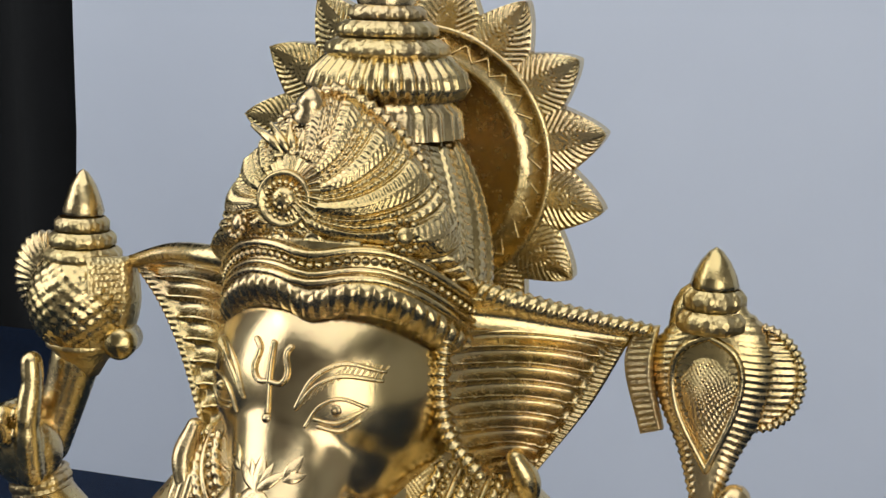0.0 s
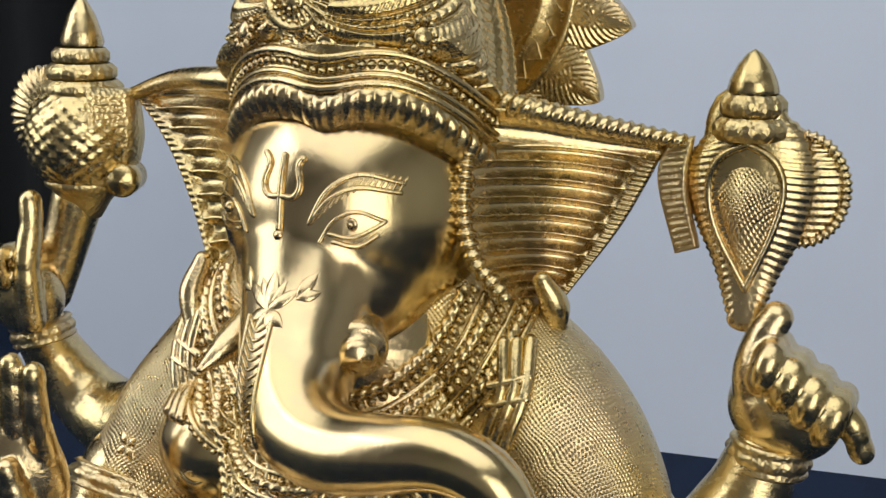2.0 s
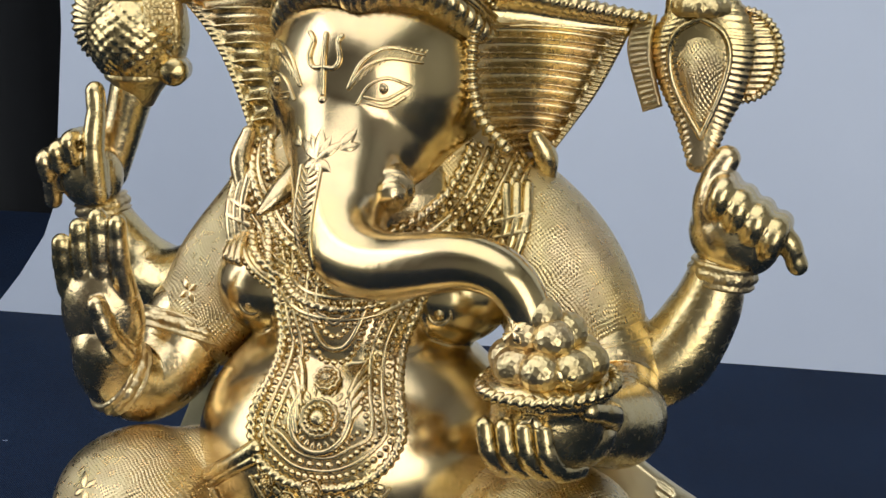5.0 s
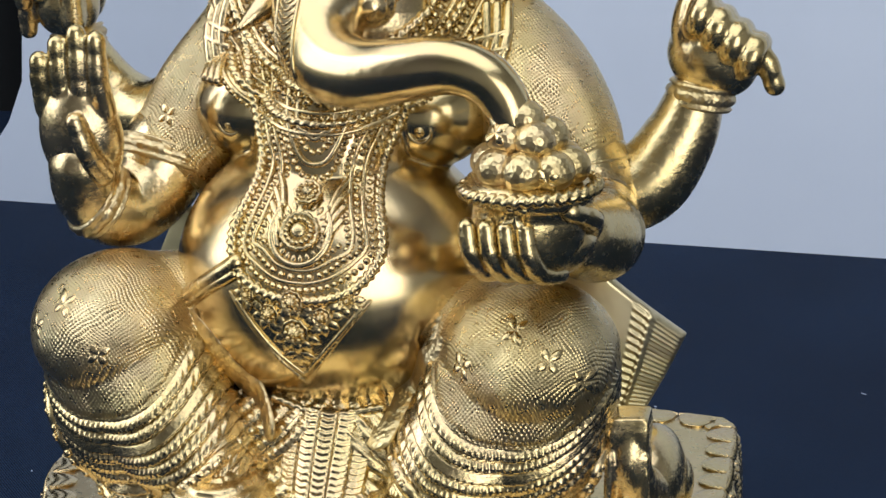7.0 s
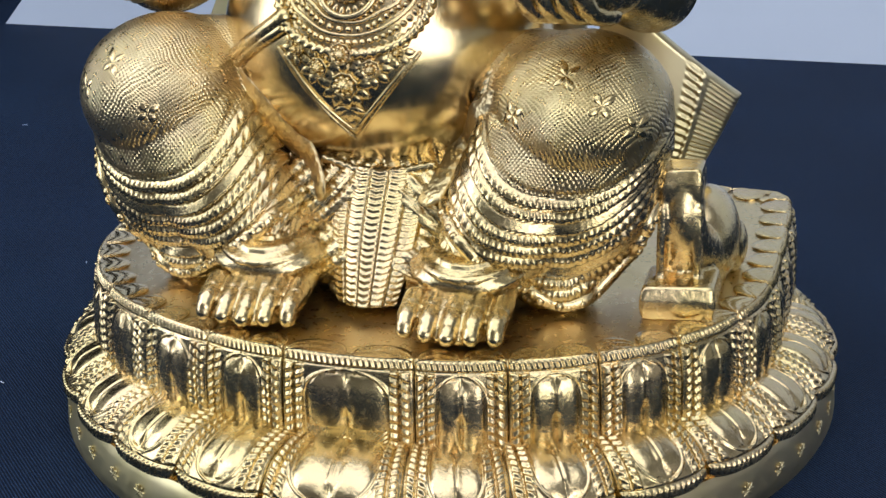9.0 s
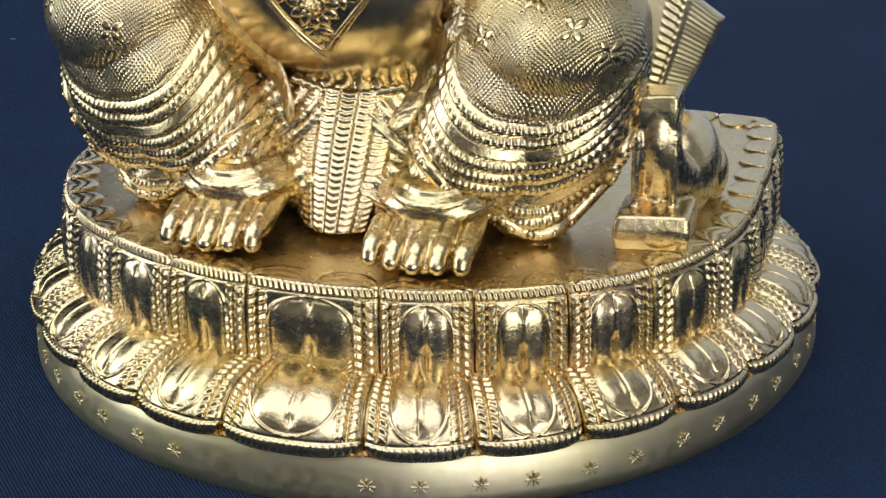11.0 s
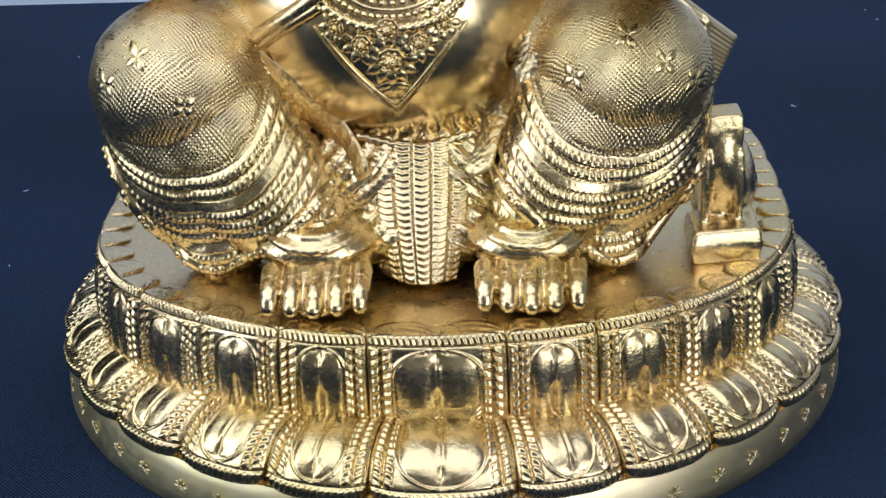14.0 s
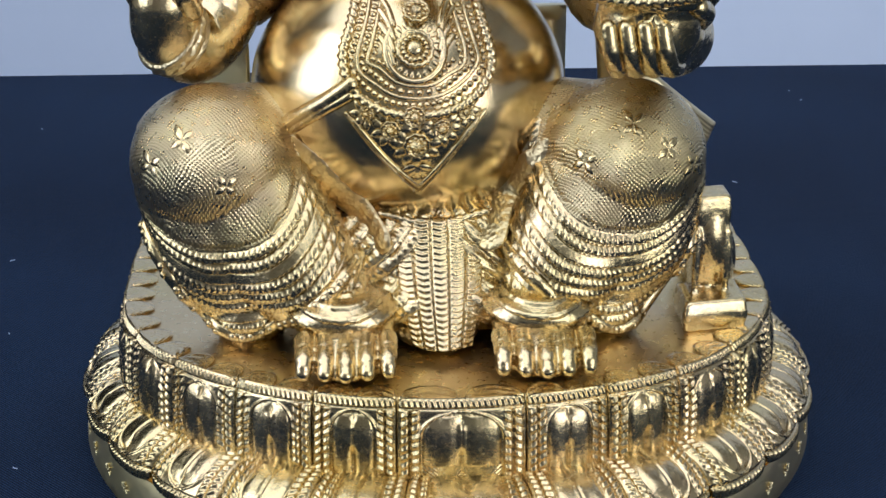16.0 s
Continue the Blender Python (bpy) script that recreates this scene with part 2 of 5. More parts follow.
        edge = np.sqrt(np.clip(4 * np.minimum(np.minimum(uu, 1 - uu) * n / 5, np.minimum(vv, 1 - vv) * m / 5), 0, 1))
        h = thick / 2 * (0.25 + 0.75 * edge)
        f = h + (disp(uu, vv) * np.clip(edge, 0, 1) if disp is not None else 0)
        self.grid(p + w * f[..., None], mat)
        self.grid(p - w * h[..., None], mat, flip=True)
        ring = [(i, 0) for i in range(n)] + [(n - 1, j) for j in range(1, m)] + [(i, m - 1) for i in range(n - 2, -1, -1)] + [(0, j) for j in range(m - 2, 0, -1)]
        i, j = np.array(ring).T
        self.grid(np.stack([(p + w * f[..., None])[i, j], (p - w * h[..., None])[i, j]]), mat, wrap_v=True)

    def bead(self, c, r, axis=(0, -1, 0), squash=0.8, mat=POL, n=5, m=8):
        ax = unit(np.array(axis, float))
        e = unit(np.cross(ax, (0.3, 0.2, 1.0)))
        g = np.cross(ax, e)
        th = np.linspace(0.05, math.pi - 0.05, n)
        ph = np.linspace(0, 2 * math.pi, m, endpoint=False)
        q = np.array(c) + ax * (r * squash * np.cos(th))[:, None, None] + (e * np.cos(ph)[:, None] + g * np.sin(ph)[:, None]) * (r * np.sin(th))[:, None, None]
        self.grid(q, mat, wrap_v=True, flip=True)

    def surface(self):
        from mathutils.bvhtree import BVHTree
        return BVHTree.FromPolygons(np.vstack(self.v).tolist(), np.vstack(self.f).tolist())

    def finish(self, name, mats):
        return mesh_object(name, np.vstack(self.v).tolist(), np.vstack(self.f).tolist(), mats, np.concatenate(self.m))


def laid(tree, path, n, way=(0, 1, 0), back=0.5):
    """Rows (x, z) of a curve laid on a surface along way: places and normals."""
    c, length = spline([(x, 0.0, z) for x, z in path], n)
    w = Vector(way).normalized()
    got = []
    for q in c:
        hit = tree.ray_cast(Vector(q) - w * back, w)
        if hit[0] is not None:
            got.append((np.array(hit[0]), np.array(hit[1]) * (-1 if hit[1].dot(w) > 0 else 1)))
    return got, length


def row_of_beads(sc, tree, path, r, pitch=2.05, lift=0.2, mat=POL, squash=0.85, way=(0, 1, 0)):
    got, _ = laid(tree, path, 160, way)
    last = None
    for q, w in got:
        if last is None or np.linalg.norm(q - last) >= r * pitch:
            last = q
            sc.bead(q + w * r * lift, r, w, squash, mat)


def cord(sc, tree, path, r, lift=0.2, twist=0, mat=POL, n=80, m=12, way=(0, 1, 0)):
    got, length = laid(tree, path, n, way)
    if len(got) < 4:
        return
    p = np.array([q + w * r * lift for q, w in got])
    for _ in range(2):
        p[1:-1] = (p[:-2] + 2 * p[1:-1] + p[2:]) / 4
    disp = None
    if twist:
        def disp(s, th, length_):
            return 0.22 * r * np.cos(2 * (th / 1.0) + s * 2 * math.pi / twist)
    sc.tube(p[:: max(1, len(p) // 24)], [r] * len(p[:: max(1, len(p) // 24)]), n=max(n, int(length / (twist or 0.003)) * 6), m=m, disp=disp, mat=mat)


def fused(pieces, voxel, rounds):
    """The pieces of a sculpt melted into one smooth skin: vertices and quads."""
    ob = pieces.finish("melt", STATUE_MATS)
    re = ob.modifiers.new("skin", "REMESH")
    re.mode, re.voxel_size = "VOXEL", voxel
    sm = ob.modifiers.new("even", "SMOOTH")
    sm.factor, sm.iterations = 0.5, rounds
    got = ob.evaluated_get(bpy.context.evaluated_depsgraph_get()).to_mesh()
    v = np.empty(len(got.vertices) * 3)
    got.vertices.foreach_get("co", v)
    f = np.array([tuple(p.vertices) if len(p.vertices) == 4 else (*p.vertices, p.vertices[2]) for p in got.polygons])
    me = ob.data
    ob.to_mesh_clear()
    bpy.data.objects.remove(ob)
    bpy.data.meshes.remove(me)
    return v.reshape(-1, 3), f


def normals(v, f):
    n = np.zeros_like(v)
    w = np.cross(v[f[:, 2]] - v[f[:, 0]], v[f[:, 3]] - v[f[:, 1]])
    for k in range(4):
        np.add.at(n, f[:, k], w)
    return unit(n)


def skin(sc, pieces, voxel, rounds, relief=None, pick=POL):
    """Melts the pieces, chases the relief into their skin and adds it to the sculpt."""
    v, f = fused(pieces, voxel, rounds)
    if relief is not None:
        n = normals(v, f)
        v = v + n * relief(v, n)[:, None]
    sc.add(v, f, pick(v[f].mean(1)) if callable(pick) else pick)


def saw(x):
    return np.abs(2 * (x - np.floor(x)) - 1)


def soft(x, a, b):
    x = np.clip((x - a) / (b - a), 0, 1)
    return x * x * (3 - 2 * x)


# ---- the place ----
table = tagged(new("table"), "long table covered with a navy twill cloth", "table")
part("tabletop", box_bm(-1.1, 1.1, -0.75, 0.62, -0.035, -0.004, 0.004), M_FLOOR, table)
for lx in (-1.02, 1.02):
    for ly in (-0.68, 0.55):
        part("leg", box_bm(lx - 0.025, lx + 0.025, ly - 0.025, ly + 0.025, -0.75, -0.036, 0.003), M_FLOOR, table)

nx, ny = 150, 100
gx, gy = np.meshgrid(np.linspace(-1.15, 1.15, nx), np.linspace(-0.8, 0.66, ny), indexing="ij")
gz = np.zeros_like(gx)
for a, b, c, amp in ((3.1, 2.2, 0.4, 0.0008), (7.3, -5.1, 1.9, 0.0005), (-4.4, 9.6, 2.8, 0.0004)):
    gz += amp * np.sin(a * gx + b * gy + c)
gz -= np.clip(gz, 0, None)
gz -= np.clip(np.abs(gx) - 1.1, 0, None) * 4 + np.clip(-0.76 - gy, 0, None) * 4
sheet = Sculpt()
sheet.grid(np.stack([gx, gy, gz], -1), 0)
tagged(sheet.finish("tablecloth", [M_CLOTH]), "navy blue twill tablecloth spread flat", "tablecloth")

ny, nz = 90, 40
gx, gz = np.meshgrid(np.linspace(-0.334, 1.0, ny), np.linspace(0.0, 0.95, nz), indexing="ij")
gx = gx - 0.050 * np.clip(1 - gz / 0.07, 0, 1) ** 1.3 * np.clip((0.2 - gx) / 0.53, 0, 1) + 0.012 * np.clip((gz - 0.08) / 0.1, 0, 1) * np.clip((0.2 - gx) / 0.53, 0, 1)
gy = 0.4125 - 0.012 * gx + 0.0015 * np.sin(gx * 5.0 + 0.6) + 0.010 * gz * np.sin(gx * 9 + gz * 4) + 0.05 * gz * gz
screen = Sculpt()
screen.grid(np.stack([gx, gy, gz], -1), 0)
screen.grid(np.stack([gx, gy + 0.0015, gz], -1), 0, flip=True)
tagged(screen.finish("backdrop_sheet", [M_SHEET]), "white vinyl backdrop sheet standing behind the statue", "backdrop", kind="structure")

# Added black sheet: only darkness is known beyond the backdrop's left edge.
curtain = Sculpt()
gx, gz = np.meshgrid(np.linspace(-2.0, 2.0, 160), np.linspace(-0.75, 1.75, 8), indexing="ij")
curtain.grid(np.stack([gx, 0.75 + 0.03 * np.sin(gx * 38), gz], -1), 0)
tagged(curtain.finish("black_backing", [M_BLACK]), "black rippled sheet added for the dark beyond the backdrop", "curtain", kind="structure")


def slab(name, dims, mat):
    bm = box_bm(*dims)
    me = bpy.data.meshes.new(name)
    bm.to_mesh(me)
    bm.free()
    me.materials.append(mat)
    return tagged(new(name, me), kind="structure")


slab("floor", (-2.1, 2.1, -2.4, 1.1, -0.85, -0.75), M_FLOOR)
slab("ceiling", (-2.1, 2.1, -2.4, 1.1, 1.75, 1.85), M_CEIL)
slab("wall_north", (-2.1, 2.1, 1.0, 1.1, -0.75, 1.75), M_WALL)
slab("wall_south", (-2.1, 2.1, -2.5, -2.4, -0.75, 1.75), M_WALL)
slab("wall_west", (-2.2, -2.1, -2.4, 1.1, -0.75, 1.75), M_WALL)
slab("wall_east", (2.1, 2.2, -2.4, 1.1, -0.75, 1.75), M_WALL)

# ---- lotus pedestal ----
PLATE_Z = 0.046


def outline(kind, n=720):
    """A closed outline, seen from above, from the front's middle round by the right: places and lengths."""
    if kind == "plate":
        t = np.linspace(-math.pi / 2, 0, 200)
        right = np.stack([0.0970 * np.sign(np.cos(t)) * np.abs(np.cos(t)) ** 0.94, -0.0785 * np.abs(np.sin(t)) ** 0.94], 1)
        c = np.vstack([right, [(0.0978, 0.02), (0.0978, 0.045), (0.0972, 0.0600), (0.0930, 0.0650), (0.075, 0.0670), (0.03, 0.068), (0, 0.068)]])
    else:
        t = np.linspace(-math.pi / 2, math.pi / 2, 300)
        c = np.stack([0.1150 * np.cos(t), 0.012 + np.where(np.sin(t) < 0, 0.1150, 0.094) * np.sin(t)], 1)
    c = np.vstack([c, c[::-1][1:-1] * (-1, 1)])
    c = np.vstack([c, c[:1]])
    s = np.r_[0, np.cumsum(np.linalg.norm(np.diff(c, axis=0), axis=1))]
    return c, s


class Ring:
    def __init__(self, kind):
        self.c, self.s = outline(kind)
        self.length = self.s[-1]

    def at(self, s):
        s = np.mod(s, self.length)
        return np.stack([np.interp(s, self.s, self.c[:, k]) for k in (0, 1)], -1)

    def out(self, s):
        d = self.at(np.asarray(s) + 0.002) - self.at(np.asarray(s) - 0.002)
        return unit(np.stack([d[..., 1], -d[..., 0]], -1))


PLATE, FOOT = Ring("plate"), Ring("foot")


def ring_point(ring, s, off, z):
    p = ring.at(s) + ring.out(s) * np.asarray(off)[..., None] + (0.0015 if ring is PLATE else 0.0025, 0)
    return np.concatenate([p, np.broadcast_to(z, p.shape[:-1])[..., None]], -1)


pedestal = tagged(new("lotus_pedestal"), "two-tiered cast brass lotus pedestal with chased petals", "pedestal")


def solid(name, ring, profile, mat, n=240, label=""):
    """A closed body round the outline; profile rows are (offset, z), from the top inwards to the bottom."""
    s = np.linspace(0, ring.length, n, endpoint=False)
    rows = np.stack([ring_point(ring, s, np.full(n, o), np.full(n, z)) for o, z in profile])
    sc = Sculpt()
    sc.grid(rows, 0, wrap_v=True)
    top, bottom = rows[0].mean(0), rows[-1].mean(0)
    for k, mid in ((0, top), (-1, bottom)):
        mid = np.array([0, 0.0, mid[2]])
        fan = np.stack([rows[k], np.broadcast_to(mid, rows[k].shape)])
        sc.grid(fan, 0, wrap_v=True, flip=(k == 0))
    return mesh_object(name, np.vstack(sc.v).tolist(), np.vstack(sc.f).tolist(), [mat], parent=pedestal, label=label)


solid("top_plate", PLATE, [(-0.0045, 0.0455), (-0.002, 0.0458), (-0.0012, 0.0448), (-0.0016, 0.043), (-0.0034, 0.031), (-0.0050, 0.024), (-0.0062, 0.0185), (-0.008, 0.016)], M_DECK, label="smooth polished brass deck")
solid("foot_band", FOOT, [(-0.0312, 0.0204), (-0.023, 0.0227), (-0.015, 0.0229), (-0.0095, 0.0210), (-0.0058, 0.0178), (-0.0060, 0.0150), (-0.0040, 0.0132), (-0.0026, 0.0100), (-0.0012, 0.004), (-0.0010, 0.0012), (-0.0016, 0.0)], M_PALE, label="plain matt brass band with punched flowers")


def cuts(ring, front, other):
    """Lengths at which the petals part: a wide one in front, the rest alike."""
    rest = ring.length - front
    k = round(rest / other)
    return [front / 2 + rest * i / k for i in range(k + 1)]


def petal_relief(u, v, wide, rows):
    """Height over the petal, -1 < u < 1 across, 0 < v < 1 along it to its free end."""
    a = np.abs(u)
    inner = 0.64 if wide else 0.54
    h = 0.0005 * np.sqrt(np.clip((1 - a) / 0.04, 0, 1))
    step = (0.97 - inner) / 2
    for at, turn in ((inner + step * 0.50, 0.0), (inner + step * 1.45, 0.5)):
        across = np.clip(1 - np.abs((a - at) / (step * 0.43)) ** 3, 0, 1)
        h = h + np.sqrt(across) * (0.0004 + 0.0006 * (1 - saw(v * rows + turn + (a - at) * 3.0))) * (v < 0.88)
    h = h - 0.0007 * np.exp(-(((a - inner - step) / 0.025) ** 2)) * (v < 0.88)
    arch = inner * np.sqrt(np.clip(1 - np.clip((v - 0.54) / 0.33, 0, 1) ** 2.6, 0.0, 1))
    panel = np.clip((arch - a) / 0.04, 0, 1)
    rim = np.exp(-(((a - arch - 0.03) / 0.035) ** 2)) * (v < 0.88)
    h = h + 0.0006 * rim
    lobe = np.clip(1 - np.abs((a - inner * 0.49) / (inner * 0.50)) ** 3, 0, 1) ** 0.7 * np.clip(1 - np.abs((v - 0.44) / 0.40) ** 3, 0, 1) ** 0.6
    h = h - 0.0006 * panel + 0.0018 * lobe * panel
    drop = np.exp(-((u / (0.055 if wide else 0.09)) ** 2)) * soft(v, 0.42, 0.55) * (1 - soft(v, 0.70, 0.80))
    h = h + 0.0010 * drop
    if wide:
        ray = saw(np.arctan2(v - 0.05, a + 0.01) * 16)
        h = h - 0.00040 * ray * (lobe > 0.25) * (v < 0.34)
    h = h - 0.0004 * np.exp(-(((v - 0.895) / 0.010) ** 2))
    lip = soft(v, 0.90, 0.915) * (1 - soft(v, 0.975, 0.99)) * (a < 0.95)
    return h + 0.00055 * lip * (1 - saw(u * (11 if wide else 8) + (v - 0.9) * 6))


def petal(name, ring, s0, s1, profile, wide, mat):
    nu, nv = (170 if wide else 120), 130
    u, v = np.meshgrid(np.linspace(-1, 1, nu), np.linspace(0, 1, nv), indexing="ij")
    gap = 0.00015
    pr, _ = spline([(o, 0.0, z) for o, z in profile], nv)
    s = (s0 + s1) / 2 + u * ((s1 - s0) / 2 - gap)
    # the free end is rounded
    off = np.broadcast_to(pr[:, 0], u.shape)
    z = np.broadcast_to(pr[:, 2], u.shape)
    base = ring_point(ring, s, off, z)
    d1 = np.gradient(base, axis=0)
    d2 = np.gradient(base, axis=1)
    nrm = unit(np.cross(d1, d2))
    o = ring.out(s)
    nrm = nrm * np.sign(nrm[..., 0] * o[..., 0] + nrm[..., 1] * o[..., 1] + 0.7 * nrm[..., 2])[..., None]
    h = petal_relief(u, v, wide, 12 if ring is PLATE else 17)
    round_end = (0.0008 if ring is PLATE else 0.0034) * (np.abs(u) ** 3.2) * np.clip((v - 0.6) / 0.4, 0, 1)
    p = base + nrm * h[..., None]
    p[..., :2] -= o * round_end[..., None]
    sc = Sculpt()
    sc.grid(p, 0)
    under = base - nrm * 0.0012
    ringed = [(i, 0) for i in range(nu)] + [(nu - 1, j) for j in range(1, nv)] + [(i, nv - 1) for i in range(nu - 2, -1, -1)] + [(0, j) for j in range(nv - 2, 0, -1)]
    i, j = np.array(ringed).T
    sc.grid(np.stack([p[i, j], under[i, j]]), 0, wrap_v=True)
    return mesh_object(name, np.vstack(sc.v).tolist(), np.vstack(sc.f).tolist(), [mat], parent=pedestal)


UPPER = [(0.0016, 0.0185), (0.0014, 0.0240), (0.0012, 0.0310), (0.0008, 0.0385), (0.0, 0.0440), (-0.0008, 0.0464)]
LOWER = [(-0.0310, 0.0215), (-0.0230, 0.0238), (-0.0150, 0.0240), (-0.0085, 0.0222), (-0.0036, 0.0188), (-0.0016, 0.0160), (-0.0018, 0.0132)]
u_cuts, l_cuts = cuts(PLATE, 0.034, 0.0230), cuts(FOOT, 0.0370, 0.0275)
for s0, s1 in zip(u_cuts, u_cuts[1:]):
    petal("upper_petal", PLATE, s0, s1, UPPER, False, M_POLISH)
petal("upper_petal", PLATE, -0.017, 0.017, UPPER, True, M_POLISH)
for s0, s1 in zip(l_cuts, l_cuts[1:]):
    petal("lower_petal", FOOT, s0, s1, LOWER, False, M_POLISH)
petal("lower_petal", FOOT, -0.0185, 0.0185, LOWER, True, M_POLISH)


def scallop(s0, s1):
    """A thin leaf tongue on the deck's rim."""
    nu, nv = 20, 12
    u, v = np.meshgrid(np.linspace(-1, 1, nu), np.linspace(0, 1, nv), indexing="ij")
    s = (s0 + s1) / 2 + u * (s1 - s0) / 2 * 0.94
    reach = 0.0078 * np.sqrt(np.clip(1 - np.abs(u) ** 2.4, 0.0, 1)) + 0.0004
    off = -0.0006 - v * reach
    z = 0.0460 + 0.0006 * np.sqrt(np.clip(1 - np.maximum(np.abs(u), v) ** 6, 0, 1)) + 0.00012 * np.sin(v * 18 + np.abs(u) * 4) * (v < 0.9)
    p = ring_point(PLATE, s, off, z)
    q = p.copy()
    q[..., 2] = 0.0440
    sc = Sculpt()
    sc.grid(p, 0, flip=True)
    ringed = [(i, 0) for i in range(nu)] + [(nu - 1, j) for j in range(1, nv)] + [(i, nv - 1) for i in range(nu - 2, -1, -1)] + [(0, j) for j in range(nv - 2, 0, -1)]
    i, j = np.array(ringed).T
    sc.grid(np.stack([p[i, j], q[i, j]]), 0, wrap_v=True)
    mesh_object("rim_scallop", np.vstack(sc.v).tolist(), np.vstack(sc.f).tolist(), [M_POLISH], parent=pedestal)


for s0, s1 in [*zip(u_cuts, u_cuts[1:]), (-0.017, 0.017)]:
    scallop(s0, (s0 + s1) / 2)
    scallop((s0 + s1) / 2, s1)


def stamp(s):
    """A small punched flower on the plain band."""
    o, c = FOOT.out(np.array(s)), ring_point(FOOT, np.array(s), np.array(-0.0016), np.array(0.0062))
    w, e, g = np.array([*o, 0.0]), np.array([-o[1], o[0], 0.0]), np.array([0, 0, 1.0])
    sc = Sculpt()
    for k in range(8):
        t = 2 * math.pi * k / 8
        d = e * math.cos(t) + g * math.sin(t)
        sc.tube([c + d * 0.0007, c + d * 0.0018], [0.0003, 0.00035], n=4, m=6)
    sc.bead(c, 0.0005, w)
    mesh_object("punched_flower", np.vstack(sc.v).tolist(), np.vstack(sc.f).tolist(), [M_PALE], parent=pedestal)


for s0, s1 in zip(l_cuts, l_cuts[1:]):
    stamp(s0 + 0.001)
    stamp((s0 + s1) / 2)


# lint on the cloth
rnd = random.Random(5)
lint = Sculpt()
for _ in range(26):
    x, y = rnd.uniform(-0.45, 0.5), rnd.uniform(-0.2, 0.36)
    if (x / 0.13) ** 2 + (y / 0.12) ** 2 > 1:
        a, r = rnd.uniform(0, 6.28), rnd.uniform(0.0004, 0.0012)
        lint.tube([(x, y, 0.0004), (x + r * math.cos(a), y + r * math.sin(a), 0.0006), (x + 2 * r * math.cos(a + 0.6), y + 2 * r * math.sin(a + 0.6), 0.0004)], [0.00016] * 3, n=6, m=5)
tagged(lint.finish("lint", [M_SHEET]), "specks of pale lint on the navy cloth", "lint", kind="stuff")

# ---- the cast figure ----
def leaf(sc, tree, x, z, a, length, w, lift=0.0, mat=POL):
    """A flat leaf laid on the surface from (x, z) towards the angle a."""
    got = []
    for d in (0.0, 0.35, 0.7, 1.0):
        hit = tree.ray_cast(Vector((x + d * length * math.cos(a), -0.5, z + d * length * math.sin(a))), Vector((0, 1, 0)))
        if hit[0] is None:
            return
        got.append((np.array(hit[0]), np.array(hit[1]) * (-1 if hit[1].y > 0 else 1)))
    nrm = unit(np.mean([q[1] for q in got], 0))
    sc.tube([q[0] + nrm * lift for q in got], [w * 0.35, w, w * 0.8, w * 0.12], n=16, m=12, flat=0.32, ref=tuple(nrm), mat=mat)


st = Sculpt()
AX = -0.008


def bands(k, pitch, amp, bead):
    """Layered drapery round the place k: rims with rows of beads."""
    k = np.array(k)

    def f(p):
        d = p - k
        r = np.linalg.norm(d * (1, 0.6, 1), axis=-1)
        q = r / pitch
        w = q - np.floor(q)
        a = np.arctan2(d[..., 0], -d[..., 2]) * r / bead
        row = np.exp(-(((w - 0.72) / 0.16) ** 2)) * (0.5 + 0.5 * np.cos(2 * math.pi * a))
        return amp * (w**1.5) + amp * 0.7 * row
    return f


# hips, belly and chest
keep, st = st, Sculpt()
st.ell((-0.0095, 0.000, 0.1080), (0.0455, 0.0415, 0.0400))
st.ell((-0.009, 0.016, 0.158), (0.038, 0.026, 0.030))
st.ell((0.0155, 0.006, 0.1525), (0.0170, 0.0180, 0.0150))
st.ell((-0.034, 0.004, 0.1525), (0.0165, 0.0180, 0.0150))
st.ell((-0.0085, -0.006, 0.142), (0.0215, 0.0185, 0.0270))
skin(keep, st, 0.0009, 9, None, MIR)
st = keep
for nx_, ny_ in ((0.0165, -0.0118), (-0.0355, -0.0133)):
    st.lathe((nx_, ny_ + 0.001, 0.1503), (0, -1, 0.05), [(0, 0.0036), (0.0006, 0.0034), (0.0008, 0.0028), (0.0003, 0.0025), (0.0003, 0.0016), (0.0012, 0.0012), (0.0015, 0.0)], m=24)

# shoulders under the cloth and the arms
st.tube([(0.004, 0.022, 0.186), (0.0275, 0.020, 0.168), (0.0400, 0.016, 0.157), (0.0485, 0.012, 0.144), (0.0520, 0.010, 0.136)], [0.018, 0.0195, 0.0195, 0.0185, 0.0160], n=90, m=72, mat=WEA)
st.tube([(-0.016, 0.022, 0.190), (-0.0265, 0.021, 0.178), (-0.0400, 0.019, 0.162), (-0.0510, 0.015, 0.149), (-0.0585, 0.010, 0.139)], [0.018, 0.0195, 0.0195, 0.0185, 0.0155], n=90, m=72, mat=WEA)
# neck
st.tube([(-0.008, 0.024, 0.196), (-0.008, 0.021, 0.176)], [0.024, 0.031], n=30, m=60, mat=POL)
torso_tree = st.surface()
# garlands on chest and belly: a lyre-shaped band of cords and beads
def lyre(w, bottom, x=-0.0078):
    half = [(w + 0.0075, 0.172), (w + 0.0030, 0.162), (w - 0.0006, 0.153), (w - 0.0042, 0.142), (w - 0.0020, 0.132), (w, 0.1245), (w * 0.80, bottom + 0.0048), (w * 0.42, bottom + 0.0010), (0, bottom)]
    return [(x - a, b) for a, b in half] + [(x + a, b) for a, b in half[-2::-1]]


